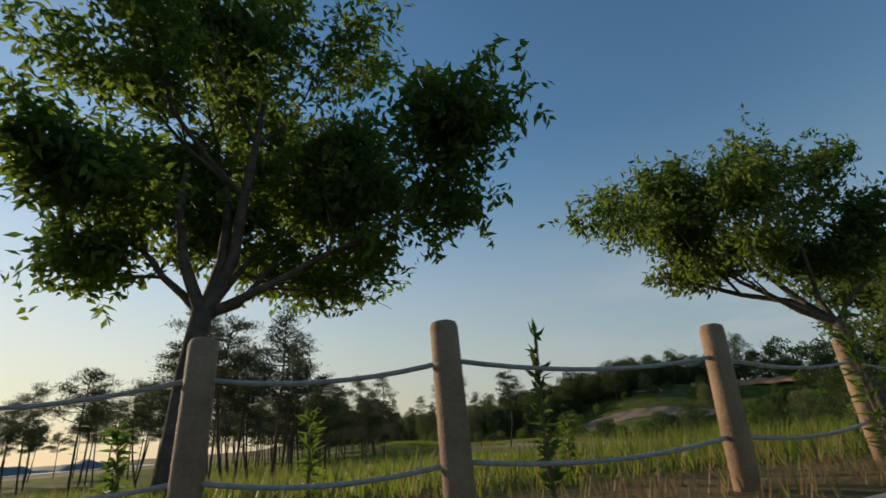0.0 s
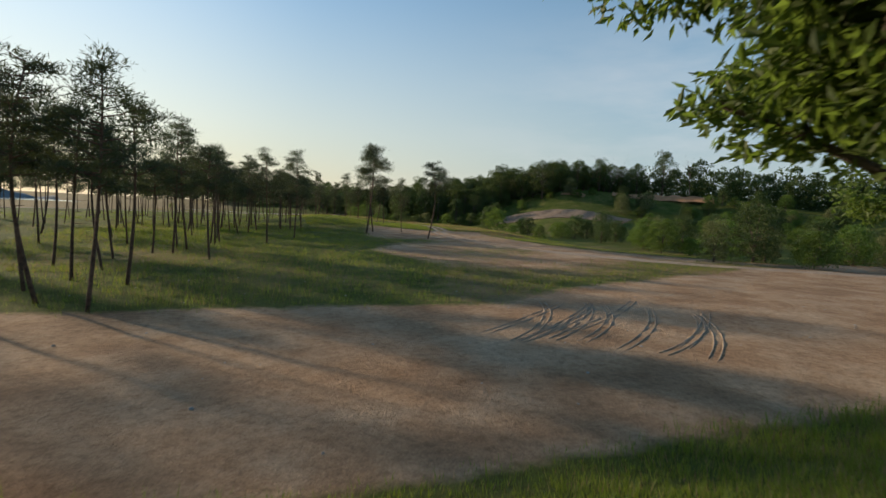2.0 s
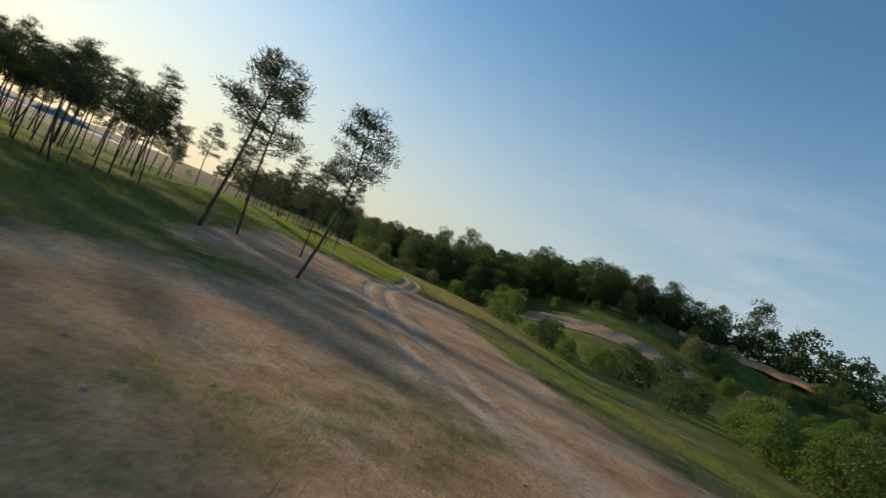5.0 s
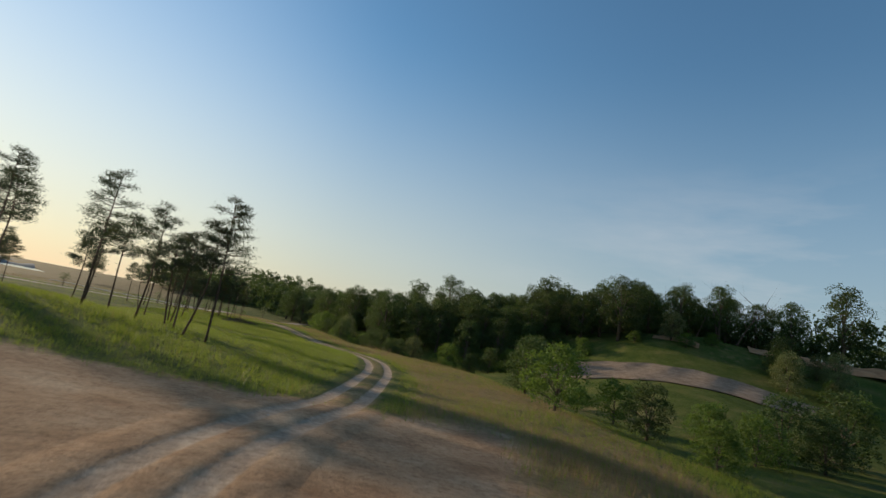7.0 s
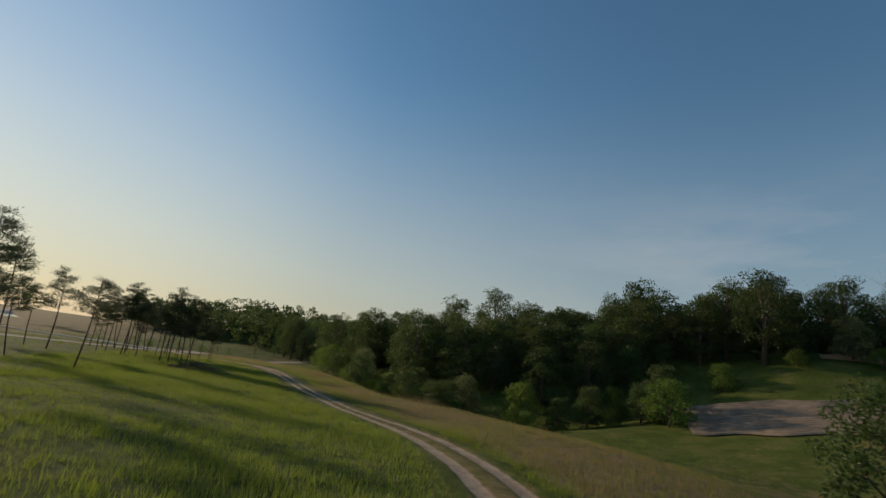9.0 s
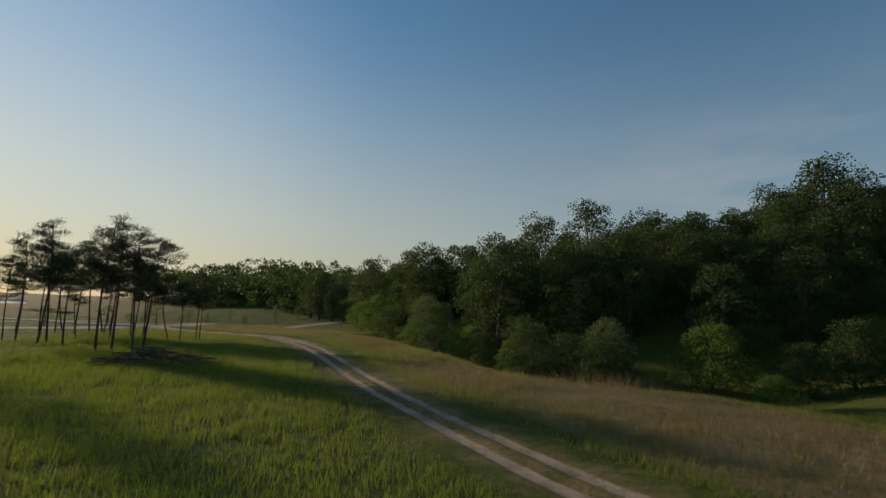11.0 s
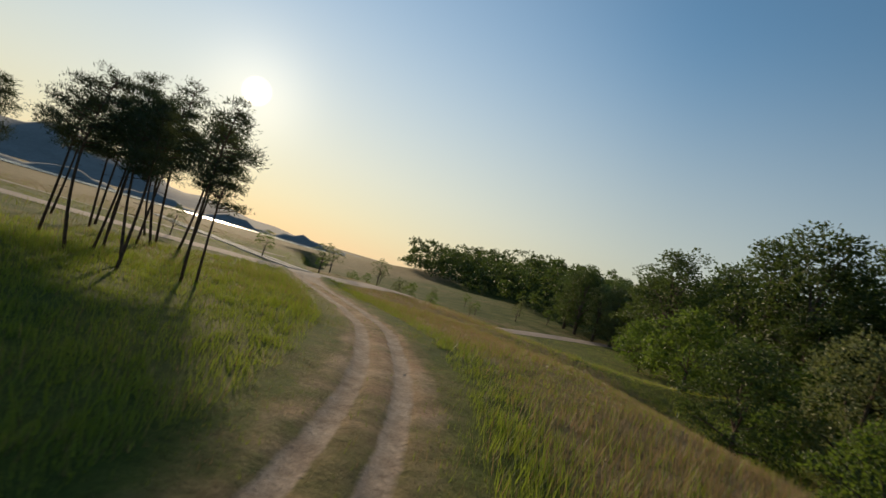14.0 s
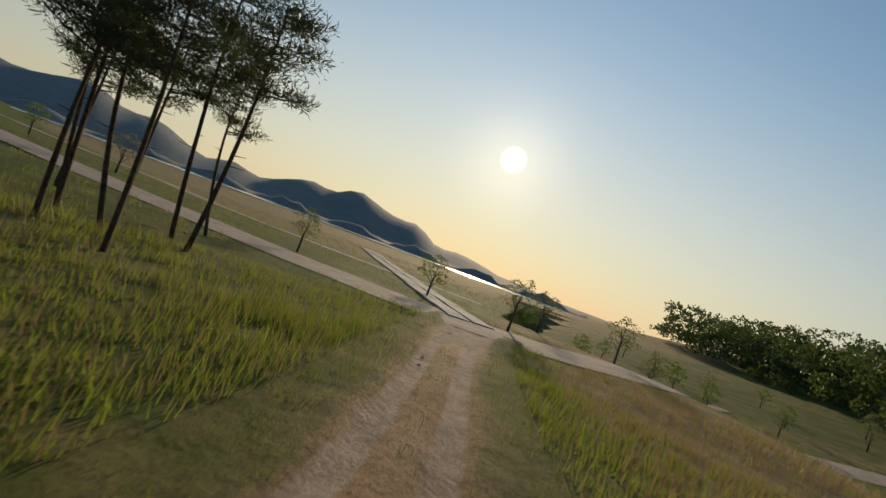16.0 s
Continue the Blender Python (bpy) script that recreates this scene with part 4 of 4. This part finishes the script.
for i in range(64):
    for k in (-1, 1):
        x, y = 8.8 + pd.x * 0.66 * i - pd.y * 0.54 * k, 181.2 + pd.y * 0.66 * i + pd.x * 0.54 * k
        o = part("slab", slab, slab_path)
        o.matrix_basis = pose(x, y, ground_at(x, y) + 0.05, 0, 0, math.degrees(math.atan2(pd.y, pd.x)) + 90 + rf.uniform(-1.5, 1.5))
strip("footpath", smooth_line([(-4, 188), (-14, 180), (-40, 172), (-90, 165)]), 0.8, 0.05, M_ROADSOIL, "narrow pale footpath across the meadow", "path")
strip("footpath", smooth_line([(-6, 189.2), (2, 195), (8, 204), (9, 216)]), 0.7, 0.05, M_ROADSOIL, "narrow pale footpath across the meadow", "path")

# ---- branch pile and picnic table ----
pile = tagged(new("branch_pile"), "heap of dry cut branches on the grass", "branch pile")
rp = np.random.default_rng(15)
cx, cy = 20.1, 146.4
gz = ground_at(cx, cy)
for i in range(240):
    a = rp.uniform(0, 6.283)
    r = math.sqrt(rp.uniform(0, 1))
    x, y = cx + 2.6 * r * math.cos(a), cy + 1.5 * r * math.sin(a)
    h = 0.95 * (1 - r * r) * rp.uniform(0.05, 1.0)
    d = Vector((rp.normal() + 0.6, rp.normal() * 0.8, rp.normal() * 0.22)).normalized()
    ln = rp.uniform(0.5, 1.5)
    tb = Build()
    mid = Vector((x, y, gz + 0.03 + h))
    bend = Vector(rp.normal(size=3)) * 0.06
    tb.tube([mid - d * ln * 0.5, mid + bend, mid + d * ln * 0.5], [rp.uniform(0.018, 0.04), 0.02, 0.008], 5)
    part("branch", tb.mesh("branch", M_TWIG, True), pile)


def picnic_table(x, y, turn):
    root = tagged(new("picnic_table"), "dark stained timber picnic table with fixed benches", "picnic table")
    for k in range(5):
        b = Build()
        b.box((0, -0.32 + 0.16 * k, 0.74), (1.8, 0.145, 0.04))
        part("tabletop_plank", b.mesh("tabletop_plank", M_TABLE), root)
    for sy in (-1, 1):
        for k in range(2):
            b = Build()
            b.box((0, sy * (0.66 + 0.14 * k), 0.44), (1.8, 0.13, 0.04))
            part("bench_plank", b.mesh("bench_plank", M_TABLE), root)
    for sx in (-1, 1):
        for sy in (-1, 1):
            b = Build()
            b.tube([(sx * 0.6, sy * 0.62, -0.05), (sx * 0.6, sy * 0.24, 0.72)], [0.05, 0.05], 4)
            part("leg", b.mesh("leg", M_TABLE), root)
        b = Build()
        b.box((sx * 0.6, 0, 0.39), (0.05, 1.6, 0.09))
        part("cross_beam", b.mesh("cross_beam", M_TABLE), root)
    root.matrix_basis = pose(x, y, ground_at(x, y), 0, 0, turn)


picnic_table(-10.2, 22.6, 24)

# ---- cables, pole, dead trees ----
cable = tagged(new("overhead_cable"), "pair of thin dark overhead cables", "cable", kind="structure")
for dz in (0.0, 0.3):
    cb = Build()
    cb.tube([(-16, -1.0, 9.6 + dz), (-2, 2.98, 9.1 + dz), (12.3, 7.0, 9.0 + dz), (26, 10.85, 9.2 + dz), (46, 16.5, 9.9 + dz)], [0.016] * 5, 5)
    part("wire", cb.mesh("wire", M_CABLE), cable)
pole = tagged(new("utility_pole"), "slim grey utility pole among the bushes", "pole")
ub = Build()
ub.tube([(0, 0, -0.4), (0, 0, 4), (0, 0, 9)], [0.13, 0.12, 0.09], 10)
part("pole_shaft", ub.mesh("pole_shaft", M_STONE, True), pole)
ub = Build()
ub.box((0, 0, 8.5), (1.6, 0.1, 0.1))
part("cross_arm", ub.mesh("cross_arm", M_STONE), pole)
pole.matrix_basis = pose(99, 52, ground_at(99, 52) - 2.5, 0, 0, 30)


def dead_tree(seed, x, y, h):
    rng = np.random.default_rng(seed)
    b, tips = Build(), []
    root = tagged(new("dead_tree"), "bare grey dead tree on the ridge", "tree", "dead trees on the ridge")
    limb_paths(rng, (0, 0, -0.3), (0, 0, 1), h, 0.16, 2, 0.4, 0.08, tips, b, 6, (3, 5))
    part("trunk", b.mesh("trunk", M_TWIG, True), root)
    root.matrix_basis = pose(x, y, ground_at(x, y), 0, 0, seed * 40)


for k, (x, y) in enumerate([(99, 143), (102, 141), (104.5, 139), (97.5, 146), (88, 152), (120, 122)]):
    dead_tree(90 + k, x, y, 5.6 + 0.5 * (k % 3))

# ---- stones on the tracks ----
def stone_mesh(seed):
    rng = np.random.default_rng(seed)
    bm = bmesh.new()
    bmesh.ops.create_icosphere(bm, subdivisions=1, radius=1.0)
    for v in bm.verts:
        v.co *= rng.uniform(0.72, 1.1)
        v.co.z *= 0.55
    me = bpy.data.meshes.new("stone")
    bm.to_mesh(me)
    bm.free()
    me.materials.append(M_STONE)
    return me


STONES = [stone_mesh(k) for k in range(4)]
rq = np.random.default_rng(19)
L = TRACK_LINE
for i in range(260):
    k = int(rq.integers(len(L) // 3, len(L)))
    x, y = L[k] + rq.normal(size=2) * (0.9, 0.9)
    if i < 150:
        x, y = rq.uniform(-4, 30), rq.uniform(12.5, 60)
    r = rq.uniform(0.02, 0.055)
    o = tagged(new("stone", STONES[i % 4]), "small pale stone lying on the bare soil", "stone", "stones on the track")
    o.matrix_basis = pose(x, y, ground_at(x, y) + r * 0.25, rq.uniform(-20, 20), rq.uniform(-20, 20), rq.uniform(0, 360)) @ Matrix.Diagonal((r, r * rq.uniform(0.7, 1.2), r, 1))

# ---- tyre marks pressed into the yard ----
marks = tagged(new("tyre_marks"), "dried curved tyre marks ridged in the bare yard", "tyre marks", kind="structure")
M_RIDGE = surface("dry_soil_ridge", [(0.3, (0.24, 0.165, 0.11)), (0.7, (0.42, 0.32, 0.225))], 1.5, 0.95, 0.8, 18.0)
for i in range(11):
    lane = rq.uniform(-1.0, 4.2)
    x0, y0 = 10.2 - 0.5 * lane + rq.uniform(-1.5, 3.5), 16.2 + 0.85 * lane + rq.uniform(-0.4, 1.2)
    a0, bend = radians(rq.uniform(22, 38)), rq.uniform(0.005, 0.05)
    for off in (0.0, 0.24):
        pts, x, y, a = [], x0 + off * math.sin(a0), y0 - off * math.cos(a0), a0
        for k in range(18):
            pts.append((x, y, ground_at(x, y) - 0.010 + 0.008 * math.sin(k * 2.3 + i)))
            x, y, a = x + 0.4 * math.cos(a), y + 0.4 * math.sin(a), a + bend
        tb = Build()
        tb.tube(pts, [0.02] + [0.030 + 0.010 * math.sin(k * 1.7 + i) for k in range(16)] + [0.015], 6)
        part("soil_ridge", tb.mesh("soil_ridge", M_RIDGE, True), marks)

# ---- tall weeds at the fence ----
def weed(seed, h):
    rng = np.random.default_rng(seed)
    root = tagged(new("weed"), "tall leafy weed stalk at the fence", "weed", "weeds along the fence")
    b = Build()
    b.tube([(0, 0, -0.05), (0.02, 0.01, h * 0.5), (0.0, 0.03, h)], [0.012, 0.009, 0.003], 5)
    part("stem", b.mesh("stem", M_STRAW), root)
    n = 95
    u = rng.uniform(0.12, 1.0, n)
    pos = np.column_stack([0.02 * np.sin(u * 3), 0.01 + 0.02 * u, u * h])
    out = unit(rng, n)
    out[:, 2] = 0.35
    c = Build()
    c.quads(leaf_quads(rng, pos, 0.085, 0.024, -0.1, out * 1.3))
    part("foliage", c.mesh("foliage", M_BUSH_LEAF), root)
    return root


WEEDS = [weed(3, 0.85), weed(4, 0.55), weed(6, 0.45)]
scatter(WEEDS, [(1.12, 3.62), (1.45, 4.5), (1.75, 4.8), (2.9, 3.5), (3.1, 3.55), (-1.0, 4.6), (6.6, 5.9), (0.0, 4.4), (4.4, 4.9)], rf, 0.85, 1.15)


# ---- grass and straw ----
def blades(rng, x, y, height, width, spread, name, mat, label):
    """Bent pointed blades, a few to each tuft, as one mesh."""
    n = len(x)
    z = terrain(x, y)
    a = rng.uniform(0, 6.283, n)
    h = height * rng.uniform(0.55, 1.25, n)
    w = width * rng.uniform(0.7, 1.3, n)
    lx, ly = np.cos(a) * spread * h, np.sin(a) * spread * h
    px, py = -np.sin(a) * w * 0.5, np.cos(a) * w * 0.5
    b0 = np.column_stack([x - px, y - py, z - 0.03])
    b1 = np.column_stack([x + px, y + py, z - 0.03])
    t = np.column_stack([x + lx, y + ly, z + h])
    V = np.stack([b0, b1, t], 1).reshape(-1, 3)
    me = mesh_from(name, V, np.arange(len(V)), np.full(n, 3), mat)
    return tagged(new(name, me), label, "grass", kind="stuff")


def tufts(rng, n, x0, x1, y0, y1, per, radius):
    cx, cy = rng.uniform(x0, x1, n), rng.uniform(y0, y1, n)
    x = np.repeat(cx, per) + rng.normal(size=n * per) * radius
    y = np.repeat(cy, per) + rng.normal(size=n * per) * radius
    return x, y


rg = np.random.default_rng(4)
GX, GY = [], []
for n, x0, x1, y0, y1, per, r in ((15000, -14, 30, 4.4, 12.6, 9, 0.10), (900, -10, 24, 2.6, 4.4, 6, 0.08), (19000, -14, 46, 21, 86, 10, 0.14), (3500, -45, 2, 24, 100, 8, 0.16), (34000, 8, 50, 78, 186, 12, 0.15), (15000, 13, 36, 124, 178, 12, 0.13), (5000, 26, 40, 80, 126, 10, 0.14), (11000, -34, 60, 84, 215, 9, 0.2)):
    x, y = tufts(rg, n, x0, x1, y0, y1, per, r)
    GX.append(x)
    GY.append(y)
GX, GY = np.concatenate(GX), np.concatenate(GY)
near, side = line_dist(TRACK_LINE, GX, GY)
dirt, dry, rut = masks(GX, GY, near, side)
road_d, _ = line_dist(ROAD_LINE, GX, GY)
chance = rg.uniform(0, 1, len(GX))
ok = (dirt * 1.15 < chance) & (rut < 0.35) & (road_d > 2.1) & ~((near < 0.9) & (chance < 0.8) & (GY > 45)) & ~((GY < 11.4) & (GY < 3.05))
straw = ok & (dry * 0.85 > rg.uniform(0, 1, len(GX)))
green = ok & ~straw
tall = np.clip(0.23 + 0.13 * wave(GX, GY, 3.2, 2.0) + 0.10 * wave(GX, GY, 11, 4.0), 0.08, 0.5)
tall = np.where((GY > 4.6) & (GY < 12.5), tall * (0.55 + 0.85 * smooth01(4.4, 8, GY)), tall) * np.where(near < 1.6, 0.5, 1.0)
tall = np.where(GY < 4.4, 0.10, tall)
blades(rg, GX[green], GY[green], tall[green], 0.017, 0.5, "grass", M_BLADE, "lush green meadow grass in uneven tufts")
blades(rg, GX[straw], GY[straw], tall[straw] * 1.05, 0.013, 0.45, "dry_grass", M_STRAW, "dry straw-coloured grass stalks")
# reddish dry reeds along the foot of the slope
x, y = tufts(rg, 1300, 34, 52, 112, 165, 14, 0.4)
_, sd = line_dist(TRACK_LINE, x, y)
k = (sd > 8.5) & (sd < 15) & (wave(x, y, 7, 1.0) + 0.5 * wave(x, y, 2.0, 3.0) > 0.15)
blades(rg, x[k], y[k], np.full(k.sum(), 0.65), 0.012, 0.45, "reeds", M_STRAW, "tall reddish dry reeds below the slope")
